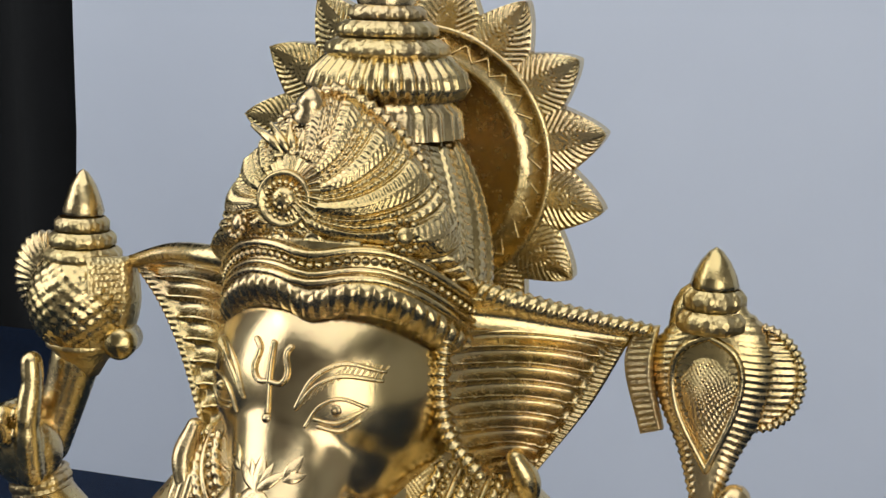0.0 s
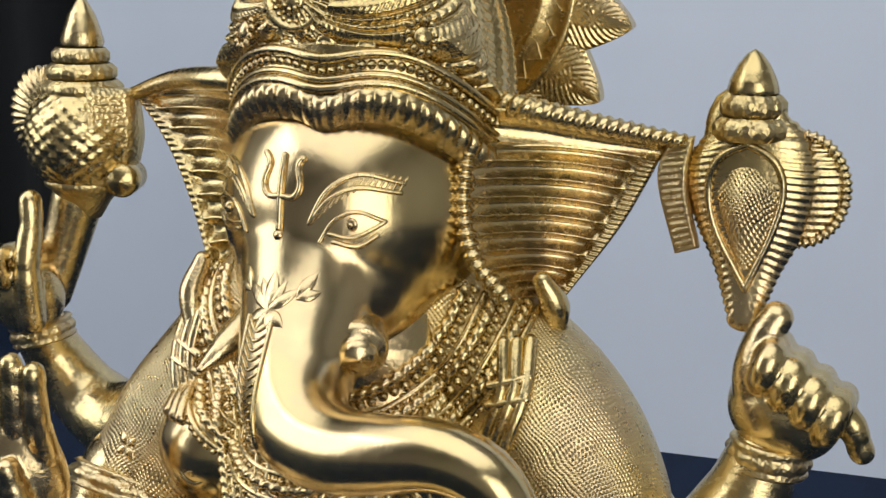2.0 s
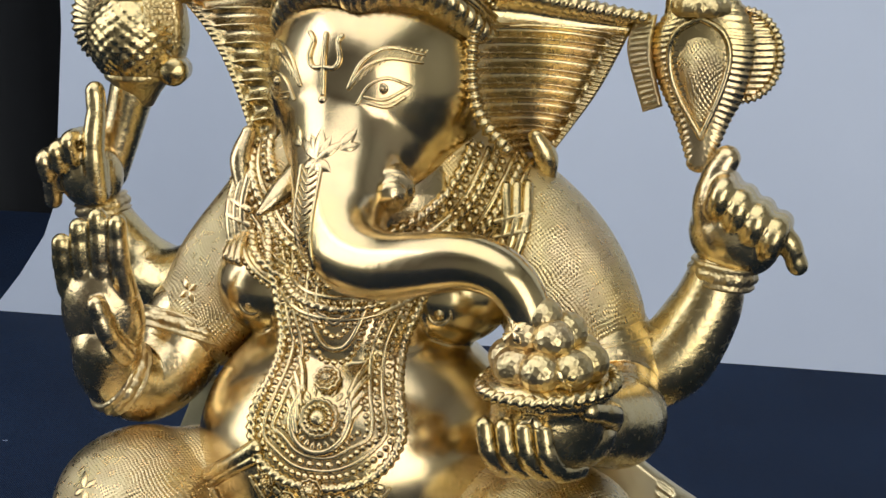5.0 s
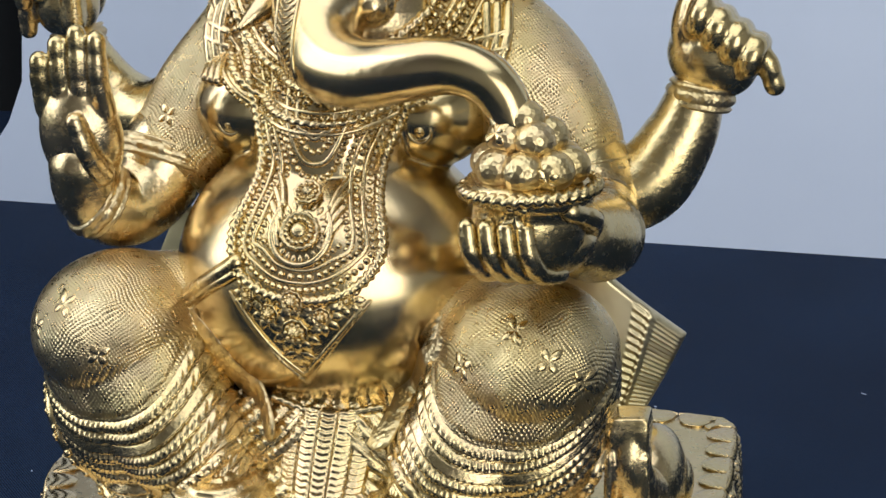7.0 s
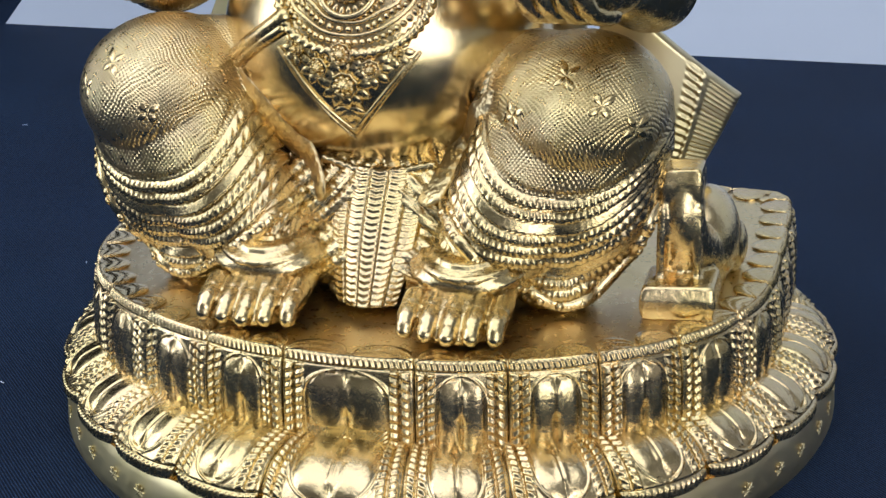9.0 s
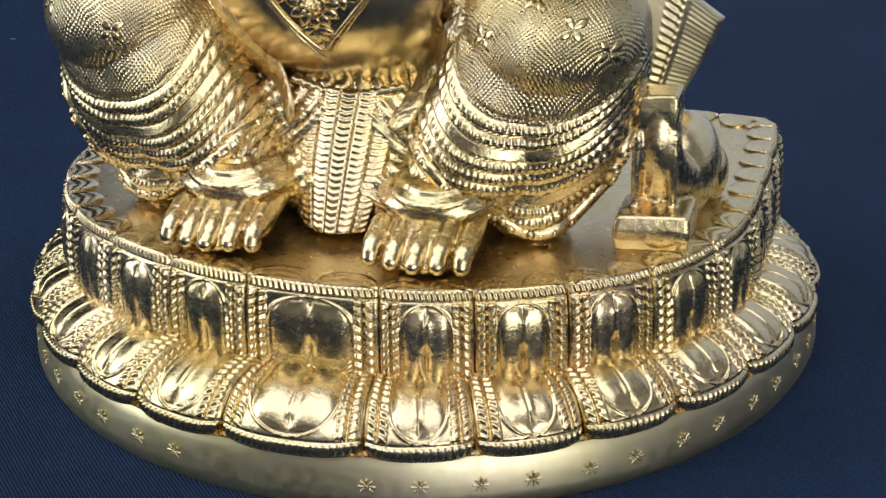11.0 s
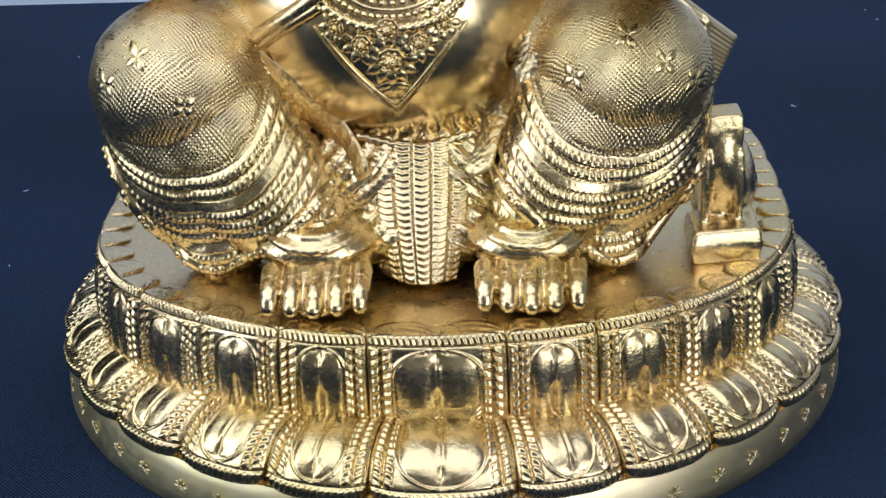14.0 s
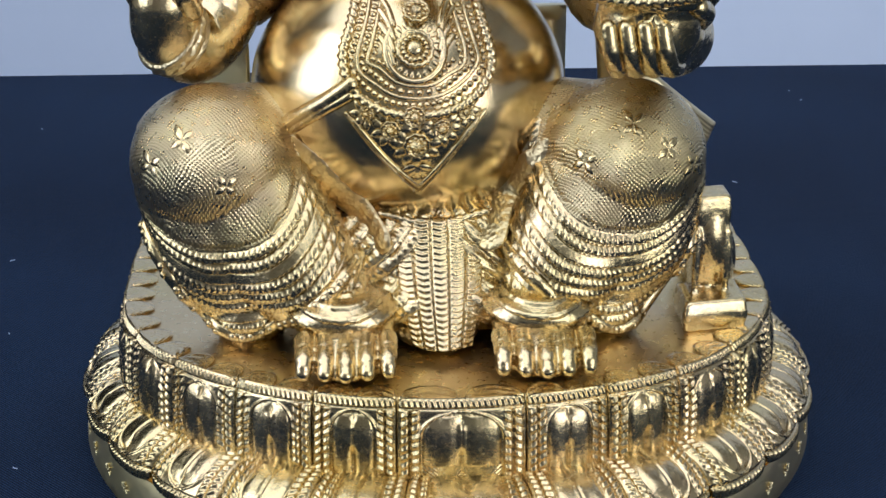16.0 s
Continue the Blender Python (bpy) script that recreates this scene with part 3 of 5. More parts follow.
for w, bottom, r, kind in ((0.0200, 0.1118, 0.0014, "rope"), (0.0178, 0.1146, 0.0010, "bead"), (0.0163, 0.1162, 0.0006, "cord"), (0.0149, 0.1178, 0.0010, "bead"), (0.0134, 0.1193, 0.0006, "cord"), (0.0121, 0.1207, 0.0009, "bead")):
    path = lyre(w, bottom)
    if kind == "rope":
        cord(st, torso_tree, path, r, lift=0.15, twist=0.0022, n=180)
    elif kind == "cord":
        cord(st, torso_tree, path, r, lift=0.3, n=160)
    else:
        row_of_beads(st, torso_tree, path, r, pitch=1.75, lift=0.1, squash=0.7)
# inner necklaces, slung between the bands
for k in range(5):
    w, bottom = 0.0105 - 0.0017 * k, 0.1400 + 0.0032 * k
    path = [(-0.0080 - w, 0.163), (-0.0080 - w * 0.85, 0.153), (-0.0080 - w * 0.45, bottom + 0.002), (-0.0080, bottom), (-0.0080 + w * 0.45, bottom + 0.002), (-0.0080 + w * 0.85, 0.153), (-0.0080 + w, 0.163)]
    if k % 2:
        cord(st, torso_tree, path, 0.0008, lift=0.3, n=90)
    else:
        row_of_beads(st, torso_tree, path, 0.0010, pitch=1.75, lift=0.1, squash=0.7)
for side in (-1, 1):
    for k in range(4):
        cord(st, torso_tree, [(-0.0080 + side * 0.0095, 0.1400 - 0.0030 * k), (-0.0080 + side * 0.0075, 0.1375 - 0.0030 * k), (-0.0080 + side * 0.0062, 0.1340 - 0.0030 * k)], 0.0010, lift=0.2, n=20, m=8)
# broad collar rows, seen beside the trunk
for k in range(8):
    w, bottom = 0.0285 + 0.0022 * k, 0.1690 - 0.0026 * k
    half = [(AX + w * math.sin(a), 0.1945 - (0.1945 - bottom) * math.cos(a)) for a in np.linspace(0.0, 1.45, 10)]
    for path in (half, [(2 * AX - x, z) for x, z in half]):
        if k in (0, 3, 6):
            cord(st, torso_tree, path, 0.0013, lift=0.25, twist=0.0024, n=70)
        elif k in (1, 4):
            row_of_beads(st, torso_tree, path, 0.0012, lift=0.3)
        else:
            cord(st, torso_tree, path, 0.0008, lift=0.4, n=60)
            row_of_beads(st, torso_tree, [(x * 1.0, z - 0.0011) for x, z in path], 0.0008, lift=0.4)
for dx in (-0.86, 1):
    for k in range(3):
        cord(st, torso_tree, [(AX + dx * (0.0385 + 0.0026 * k), 0.1810), (AX + dx * (0.0395 + 0.0026 * k), 0.172), (AX + dx * (0.0365 + 0.0026 * k), 0.161)], 0.0016, lift=0.3, n=40)
    for zz in (0.1765, 0.1725):
        cord(st, torso_tree, [(AX + dx * 0.0370, zz - 0.004), (AX + dx * 0.0410, zz - 0.003), (AX + dx * 0.0450, zz - 0.002)], 0.0013, lift=0.6, n=24)


def rosette(x, z, r, petals, lift=0.0006):
    hit = torso_tree.ray_cast(Vector((x, -0.5, z)), Vector((0, 1, 0)))
    if hit[0] is None:
        return
    w = np.array(hit[1])
    w = -w if w[1] > 0 else w
    c = np.array(hit[0]) + w * lift
    st.lathe(c - w * 0.001, w, [(0, r), (0.0012, r), (0.0016, r * 0.9), (0.0012, r * 0.8), (0.0012, r * 0.45), (0.0020, r * 0.42), (0.0026, r * 0.2), (0.0027, 0.0)], m=40,
             disp=lambda h, th: 0.06 * r * np.cos(th * petals))
    e = unit(np.cross(w, (0.0, 0.0, 1.0)))
    g = np.cross(w, e)
    for k in range(petals):
        t = 2 * math.pi * k / petals
        st.bead(c + w * 0.0006 + (e * math.cos(t) + g * math.sin(t)) * r * 0.62, r * 0.17, w, 0.8)


def ring_of_leaves(x, z, r, n, length, w, turn=0.0):
    for k in range(n):
        t = turn + 2 * math.pi * k / n
        leaf(st, torso_tree, x + r * math.cos(t), z + r * math.sin(t), t, length, w, 0.0004)


rosette(-0.0080, 0.1362, 0.0036, 10, 0.0022)
rosette(-0.0085, 0.1283, 0.0052, 16, 0.0012)
cord(st, torso_tree, [(-0.0085 + 0.0078 * math.sin(a), 0.1283 - 0.0078 * math.cos(a)) for a in np.linspace(-2.2, 2.2, 14)], 0.0010, lift=0.3, n=60)
ring_of_leaves(-0.0085, 0.1283, 0.0054, 22, 0.0020, 0.0006)
rosette(-0.0090, 0.1118, 0.0030, 9, 0.0016)
rosette(-0.0085, 0.1040, 0.0036, 9, 0.0012)
ring_of_leaves(-0.0085, 0.1040, 0.0030, 12, 0.0042, 0.0014)
for dx in (-1, 1):
    rosette(-0.0085 + dx * 0.0068, 0.1082, 0.0026, 7, 0.0010)
    ring_of_leaves(-0.0085 + dx * 0.0068, 0.1082, 0.0022, 9, 0.0034, 0.0012)
    rosette(-0.0085 + dx * 0.0130, 0.1122, 0.0021, 7, 0.0008)
    ring_of_leaves(-0.0085 + dx * 0.0130, 0.1122, 0.0018, 8, 0.0028, 0.0010)
    cord(st, torso_tree, [(-0.0085 + dx * 0.0185, 0.1118), (-0.0085 + dx * 0.0090, 0.0995), (-0.0078, 0.0880)], 0.0006, lift=0.3, n=40)
    cord(st, torso_tree, [(-0.0085 + dx * 0.0165, 0.1100), (-0.0085 + dx * 0.0075, 0.0990), (-0.0078, 0.0908)], 0.0007, lift=0.3, n=40)
for k in (-2, -1, 0, 1, 2):
    leaf(st, torso_tree, -0.0082, 0.0975, radians(-90 + 36 * k), 0.0046, 0.0012, 0.0004)
leaf(st, torso_tree, -0.0080, 0.0945, radians(-90), 0.0040, 0.0012, 0.0003)
# sash across the side of the belly
cord(st, torso_tree, [(-0.0255, 0.1195), (-0.0330, 0.1140), (-0.0400, 0.1090), (-0.0490, 0.1020)], 0.0024, lift=0.1, n=30)
cord(st, torso_tree, [(-0.0260, 0.1165), (-0.0345, 0.1110), (-0.0415, 0.1055), (-0.0490, 0.0985)], 0.0016, lift=0.2, n=30)

# raised arm on the bowl's side
st.tube([(0.050, 0.020, 0.143), (0.0615, 0.016, 0.1315), (0.0730, 0.016, 0.1338), (0.0812, 0.018, 0.146), (0.0850, 0.019, 0.157)], [0.0135, 0.0125, 0.0115, 0.0098, 0.0078], n=60, m=40)
# raised arm on the other side
st.tube([(-0.056, 0.022, 0.150), (-0.074, 0.027, 0.143), (-0.087, 0.030, 0.147), (-0.095, 0.029, 0.157), (-0.0980, 0.026, 0.166)], [0.012, 0.011, 0.0095, 0.008, 0.007], n=60, m=40)
# lower arms
st.tube([(-0.062, 0.008, 0.138), (-0.066, 0.001, 0.128), (-0.0710, -0.008, 0.124), (-0.0755, -0.016, 0.130), (-0.0757, -0.019, 0.138)], [0.0135, 0.0125, 0.0115, 0.0100, 0.0095], n=60, m=40)
st.tube([(0.054, 0.010, 0.138), (0.060, 0.000, 0.127), (0.064, -0.014, 0.126), (0.060, -0.028, 0.130)], [0.015, 0.0135, 0.012, 0.0105], n=60, m=40)


def bracelet(c, axis, r, h):
    st.lathe(np.array(c) - unit(np.array(axis, float)) * h / 2, axis,
             [(0, r * 0.8), (0, r * 1.03), (h * 0.12, r * 1.10), (h * 0.2, r * 1.02), (h * 0.35, r * 1.08), (h * 0.5, r * 1.12), (h * 0.65, r * 1.08), (h * 0.8, r * 1.02), (h * 0.88, r * 1.10), (h, r * 1.03), (h, r * 0.8)],
             m=48, disp=lambda z, th: 0.05 * r * np.cos(th * 14) * (np.abs(z / h - 0.5) < 0.2), mat=CHA)


bracelet((0.0862, 0.019, 0.1575), (0.15, 0.05, 1), 0.0082, 0.0065)
bracelet((-0.0978, 0.0265, 0.1655), (-0.25, 0, 1), 0.0075, 0.0055)
bracelet((-0.0745, -0.0140, 0.1275), (-0.55, -0.6, 0.55), 0.0102, 0.006)
bracelet((-0.0625, 0.006, 0.1355), (-0.2, -0.45, -0.9), 0.0136, 0.006)
bracelet((0.0535, 0.009, 0.1360), (0.2, -0.2, -0.95), 0.0150, 0.006)


def finger(pts, r, mat=POL):
    k = len(pts)
    st.tube(pts, np.linspace(r, r * 0.8, k), n=26, m=14, mat=mat,
            disp=lambda s, th, L: -0.08 * r * (np.exp(-(((s / L - 0.45) / 0.03) ** 2)) + np.exp(-(((s / L - 0.72) / 0.03) ** 2))))


keep, st = st, Sculpt()
# open palm
st.ell((-0.0755, -0.0195, 0.1465), (0.0118, 0.0078, 0.0160), rot=(8, 0, 0), mat=POL)
for fx, top in ((-0.0840, 0.1690), (-0.0785, 0.1735), (-0.0729, 0.1765), (-0.0673, 0.1750)):
    finger([(fx, -0.0215, 0.154), (fx, -0.0238, 0.163), (fx + 0.0003, -0.0245, top - 0.0015)], 0.0033)
finger([(-0.0680, -0.0235, 0.137), (-0.0700, -0.0280, 0.144), (-0.0720, -0.0295, 0.1525)], 0.0033)
keep.add(*fused(st, 0.0006, 4), POL)
st = keep

keep, st = st, Sculpt()
# fist that holds the spade-shaped weapon
st.ell((0.0890, 0.0195, 0.1675), (0.0125, 0.0095, 0.0105), rot=(0, 25, 0))
for k in range(4):
    x0, z0 = 0.0860 + 0.0046 * k, 0.1815 - 0.0034 * k
    finger([(x0 + 0.001, 0.0220, z0), (x0 + 0.0005, 0.0130, z0 + 0.0008), (x0 - 0.0010, 0.0105, z0 - 0.0035), (x0 - 0.0016, 0.0130, z0 - 0.0060)], 0.0034)
finger([(0.0975, 0.017, 0.171), (0.1025, 0.0165, 0.168), (0.1055, 0.0175, 0.1610)], 0.0036)
st.tube([(0.0835, 0.018, 0.166), (0.0822, 0.0165, 0.176), (0.0840, 0.0170, 0.1840), (0.0865, 0.0180, 0.1885)], [0.0046, 0.0044, 0.0040, 0.0036], n=30, m=16)
keep.add(*fused(st, 0.0006, 4), POL)
st = keep

keep, st = st, Sculpt()
# fist with a raised finger
st.ell((-0.0980, 0.021, 0.1765), (0.0098, 0.0085, 0.0105))
for k in range(3):
    x0, z0 = -0.0985 - 0.0042 * k, 0.1875 - 0.0028 * k
    finger([(x0, 0.024, z0), (x0 - 0.001, 0.0125, z0 + 0.0005), (x0 - 0.0005, 0.0125, z0 - 0.005)], 0.0029)
finger([(-0.0930, 0.015, 0.172), (-0.0930, 0.0145, 0.186), (-0.0925, 0.0165, 0.1955), (-0.0930, 0.0175, 0.2015)], 0.0036)
finger([(-0.1050, 0.018, 0.180), (-0.1085, 0.0175, 0.175), (-0.1095, 0.0185, 0.1685)], 0.0034)
keep.add(*fused(st, 0.0006, 4), POL)
st = keep

def scales(z, th):
    return 0.0006 * np.abs(np.sin(th * 9 + z * 900)) * np.abs(np.sin(th * 9 - z * 900))


# weapon with a scaled body and a cone on top
cx, cy = -0.0855, 0.030
st.lathe((cx, cy, 0.1955), (0.03, 0.05, 1), [(0, 0.0), (0, 0.004), (0.004, 0.0062), (0.007, 0.0085), (0.0078, 0.0098), (0.0092, 0.0102), (0.0100, 0.0095)], m=40, mat=CHA)
st.tube([(-0.0875, 0.030, 0.2000), (-0.0905, 0.029, 0.1900), (-0.0950, 0.0270, 0.1760)], [0.0066, 0.0060, 0.0055], n=40, m=24)
body = [(h, 0.0135 * math.sqrt(max(0.0, 1 - ((h - 0.0105) / 0.0145) ** 2)) + 0.0005) for h in np.linspace(0.0, 0.022, 40)]
st.lathe((cx, cy, 0.2050), (0.03, 0.05, 1), body, m=120, disp=scales)
z0 = 0.2255
for r, h in ((0.0098, 0.0042), (0.0084, 0.0040), (0.0068, 0.0038)):
    st.lathe((cx + 0.0005, cy + 0.001, z0), (0.0, 0.05, 1), [(0, r * 0.85), (h * 0.2, r), (h * 0.7, r * 1.0), (h, r * 0.84)], m=48,
             disp=lambda z, th: 0.0003 * np.cos(th * 16), mat=CHA)
    z0 += h
st.lathe((cx + 0.0005, cy + 0.002, z0), (0.0, 0.05, 1), [(0, 0.0050), (0.0012, 0.0054), (0.004, 0.0047), (0.008, 0.0033), (0.0112, 0.0014), (0.0122, 0.0)], m=10)
st.ell((-0.0975, 0.034, 0.2195), (0.0100, 0.0035, 0.0125), disp=lambda p: 0.0005 * np.cos(np.arctan2(p[..., 2] - 0.2195, p[..., 0] + 0.0930) * 40))
st.loft([(-0.0785, 0.024, 0.229), (-0.0775, 0.022, 0.218), (-0.0785, 0.024, 0.205)], [(-0.0705, 0.031, 0.228), (-0.0695, 0.031, 0.216), (-0.0730, 0.031, 0.204)], thick=0.006, disp=lambda u, v: 0.0005 * np.cos(v * 90) * (np.abs(u - 0.5) < 0.3), mat=CHA)
st.lathe((-0.0715, 0.024, 0.2065), (0.2, -1, 0), [(-0.008, 0.0), (-0.008, 0.0040), (0.0, 0.0042), (0.001, 0.0030), (0.0016, 0.0)], m=24)

# spade-shaped weapon with a cone on top
sx, sy = 0.0780, 0.0285


def leafed(s, th, L):
    return 0.0005 * (1 - saw(s / 0.0015 - 1.6 * np.abs(np.sin(th)))) * (np.abs(np.sin(th)) > 0.45) - 0.0005 * (np.abs(np.abs(np.sin(th)) - 0.74) < 0.03)


st.tube([(sx - 0.001, sy, 0.2275), (sx, sy, 0.2225), (sx + 0.0005, sy, 0.2150), (sx + 0.001, sy - 0.001, 0.2050), (sx + 0.001, sy - 0.003, 0.1960), (sx + 0.001, sy - 0.006, 0.1870)],
        [0.0085, 0.0125, 0.0140, 0.0112, 0.0068, 0.0035], n=130, m=64, flat=0.42, disp=leafed, mat=POL)
st.tube([(sx, sy - 0.004, 0.2170), (sx + 0.0005, sy - 0.0045, 0.2125), (sx + 0.001, sy - 0.0045, 0.2050), (sx + 0.001, sy - 0.005, 0.1960)], [0.0058, 0.0066, 0.0050, 0.0020], n=90, m=48, flat=0.35, mat=WEA)
for side, r in ((-1, 0.0078), (1, 0.0078)):
    st.tube([(sx, sy - 0.0055, 0.2240), (sx + side * r * 0.75, sy - 0.0055, 0.2205), (sx + side * r, sy - 0.0050, 0.2140), (sx + side * r * 0.75, sy - 0.0055, 0.2050), (sx + 0.001, sy - 0.0065, 0.1930)], [0.0009] * 5, n=60, m=8)
st.loft([(0.0665, 0.0265, 0.2245), (0.0655, 0.025, 0.214), (0.0685, 0.0255, 0.2005)], [(0.0610, 0.0275, 0.2235), (0.0588, 0.0265, 0.2150), (0.0632, 0.0268, 0.1985)], thick=0.005, n=20, m=60, disp=lambda u, v: 0.0005 * np.cos(v * 110) * (np.abs(u - 0.5) < 0.32), mat=CHA)
st.ell((0.0885, 0.030, 0.2140), (0.0100, 0.0035, 0.0118), disp=lambda p: 0.0004 * np.cos(p[..., 2] * 2 * math.pi / 0.0017))
rim = [(0.0885 + 0.0100 * math.cos(a), 0.0285, 0.2140 + 0.0118 * math.sin(a)) for a in np.linspace(-1.5, 1.5, 16)]
st.tube(rim, [0.0010] * 16, n=90, m=10, disp=lambda s, th, L: 0.0003 * np.cos(s * 2 * math.pi / 0.0014))
z0 = 0.2240
for r, h in ((0.0084, 0.0050), (0.0070, 0.0048)):
    st.lathe((sx, sy, z0), (0, 0.05, 1), [(0, r * 0.84), (h * 0.25, r), (h * 0.7, r), (h, r * 0.8)], m=48, disp=lambda z, th: 0.0004 * np.cos(th * 12), mat=CHA)
    z0 += h
st.lathe((sx, sy, z0 - 0.0003), (0, 0.05, 1), [(0, 0.0050), (0.0010, 0.0056), (0.0035, 0.0049), (0.0065, 0.0034), (0.0088, 0.0016), (0.0098, 0.0)], m=10)

keep, st = st, Sculpt()
# head and trunk
st.ell((-0.0070, 0.022, 0.2070), (0.0315, 0.0365, 0.0340), mat=POL, nu=90, nv=120)
st.ell((-0.0080, 0.010, 0.1960), (0.0235, 0.0270, 0.0240), rot=(25, 0, 0), mat=POL, nu=90, nv=120)
st.tube([(-0.0088, 0.0200, 0.2200), (-0.0090, 0.0085, 0.2075), (-0.0088, -0.0010, 0.1960), (-0.0080, -0.0110, 0.1860), (-0.0062, -0.0220, 0.1765), (0.0000, -0.0315, 0.1710), (0.0095, -0.0375, 0.1698),
         (0.0210, -0.0415, 0.1720), (0.0320, -0.0435, 0.1738), (0.0410, -0.0445, 0.1715), (0.0462, -0.0450, 0.1660), (0.0480, -0.0455, 0.1610)],
        [0.0225, 0.0205, 0.0178, 0.0145, 0.0120, 0.0102, 0.0088, 0.0078, 0.0070, 0.0064, 0.0058, 0.0052], n=150, m=72, ref=(0, -1, -0.3), mat=POL)
keep.add(*fused(st, 0.0009, 22), MIR)
st = keep

# broken tusk stub and the whole tusk
st.lathe((0.0030, -0.0095, 0.1845), (0.40, -1, -0.15), [(0, 0.0064), (0.007, 0.0062), (0.0082, 0.0052), (0.0082, 0.0040), (0.0105, 0.0038), (0.0118, 0.0026), (0.0123, 0.0)], m=28)
st.tube([(-0.0215, -0.006, 0.1860), (-0.0245, -0.0150, 0.1815), (-0.0280, -0.0215, 0.1775)], [0.0042, 0.0034, 0.0010], n=30, m=18)
# crown: fringe, jewelled bands, arched crest, ribbed cap
C0, CA, CG = np.array([-0.0050, 0.0200, 0.2215]), unit(np.array([0, 0.30, 1.0])), unit(np.array([0, -1.0, 0.30]))


def crown_at(t, h, r):
    """A place on the crown: t turns from the front, h up its axis."""
    t, h, r = np.broadcast_arrays(np.asarray(t, float), h, r)
    side = np.abs((t + math.pi) % (2 * math.pi) - math.pi)
    h = h - 0.0085 * soft(side, 0.45, 1.5) * np.clip((0.040 - h) / 0.025, 0, 1)
    return C0 + CA * h[..., None] + np.array([1.0, 0, 0]) * (r * np.sin(t))[..., None] + CG * (r * np.cos(t))[..., None]


def crown_ring(h, r, thick, twist=0.0):
    t = np.linspace(0, 2 * math.pi, 61)
    peak = 0.0022 * np.exp(-((((t + math.pi) % (2 * math.pi) - math.pi) / 0.22) ** 2))
    disp = (lambda s_, th, L: 0.25 * thick * np.cos(2 * th + s_ * 2 * math.pi / twist)) if twist else None
    st.tube(crown_at(t, h - peak, r + 0.3 * peak), [thick] * 61, n=420, m=12, disp=disp, caps=False)


t, v = np.meshgrid(np.linspace(0, 2 * math.pi, 720, endpoint=False), np.linspace(0, 1, 14), indexing="ij")
rr = 0.0282 + 0.0034 * np.sin(v * math.pi * 0.62) + 0.00075 * np.abs(np.cos(t * 30)) * np.sin(np.clip(v * 1.15, 0, 1) * math.pi) ** 0.5
dip = 0.0024 * np.exp(-((((t + math.pi) % (2 * math.pi) - math.pi) / 0.16) ** 2))
st.grid(crown_at(t, v * 0.0072 - dip, rr), POL, wrap_u=True)
st.grid(crown_at(t, 0.0004 - dip, 0.0170 + 0.0113 * v), POL, wrap_u=True, flip=True)
crown_ring(0.0079, 0.0312, 0.0010)
crown_ring(0.0098, 0.0310, 0.0008)
for k in range(96):
    a = 2 * math.pi * k / 96
    q = crown_at(a, 0.0119 - 0.0022 * math.exp(-((((a + math.pi) % (2 * math.pi) - math.pi) / 0.22) ** 2)), 0.0314)
    st.bead(q, 0.00105, q - C0 - CA * 0.0119, 0.8)
crown_ring(0.0141, 0.0318, 0.0011)
t, v = np.meshgrid(np.linspace(0, 2 * math.pi, 240, endpoint=False), np.linspace(0, 1, 10), indexing="ij")
st.grid(crown_at(t, 0.0065 + v * 0.0090, 0.0302 + 0.0008 * v), POL, wrap_u=True)
# cap with beaded columns
t, v = np.meshgrid(np.linspace(0, 2 * math.pi, 560, endpoint=False), np.linspace(0, 1, 110), indexing="ij")
rr = 0.0312 * (1 - v**2.2) + 0.0175 * v**2.2
col = np.cos(t * 22)
rr = rr + 0.0005 * np.sign(col) * np.abs(col) ** 0.3 + 0.0004 * np.abs(np.cos(v * 58 + np.where(col > 0, 1.2 * np.abs(np.sin(t * 22)), 0))) * (np.abs(col) > 0.35)
st.grid(crown_at(t, 0.0150 + v * 0.0310, rr), POL, wrap_u=True)
# arched crest with scrolling leaves about its medallion
t, v = np.meshgrid(np.linspace(-1.42, 1.42, 300), np.linspace(0, 1, 170), indexing="ij")
tall = 0.0345 * np.clip(1 - np.abs(t / 1.44) ** 1.5, 0.02, 1)
hh, arc = v * tall, t * 0.0335 + 0.0066
rho, ang = np.hypot(arc, hh - 0.0100), np.arctan2(arc, hh - 0.0100)
sec = (ang + 26.0 * np.sign(arc) * np.clip(rho - 0.007, 0, 1)) * 13 / (2 * math.pi)
c = np.abs(2 * (sec - np.floor(sec)) - 1)
c = 1 - c
rel = 0.0013 * np.sqrt(np.clip(1 - (c / 0.58) ** 2, 0, 1)) - 0.0006 * np.exp(-(((c - 0.63) / 0.05) ** 2)) - 0.0006 * (c > 0.95)
rel = rel + 0.0008 * np.clip(1 - np.abs((c - 0.80) / 0.14), 0, 1) * (1 - saw(rho / 0.0017)) - 0.0004 * saw(rho / 0.0012 + c * 1.5) * (c < 0.45) * (c > 0.08)
rel = np.where(rho < 0.0085, 0.0004 * np.cos(ang * 26), rel)
swell = 0.0055 * np.sqrt(np.clip(np.minimum(v, 1 - v) * 5, 0, 1)) * np.sqrt(np.clip((1.42 - np.abs(t)) / 0.35, 0, 1))
lean = 0.0045 * np.clip(v, 0, 1) ** 2
st.grid(crown_at(t, 0.0150 + hh, 0.0292 + swell + rel * np.clip(swell / 0.004, 0, 1) - lean), POL)
edge_t = np.linspace(-1.40, 1.40, 41)
edge_h = 0.0150 + 0.0345 * np.clip(1 - np.abs(edge_t / 1.44) ** 1.5, 0.02, 1)
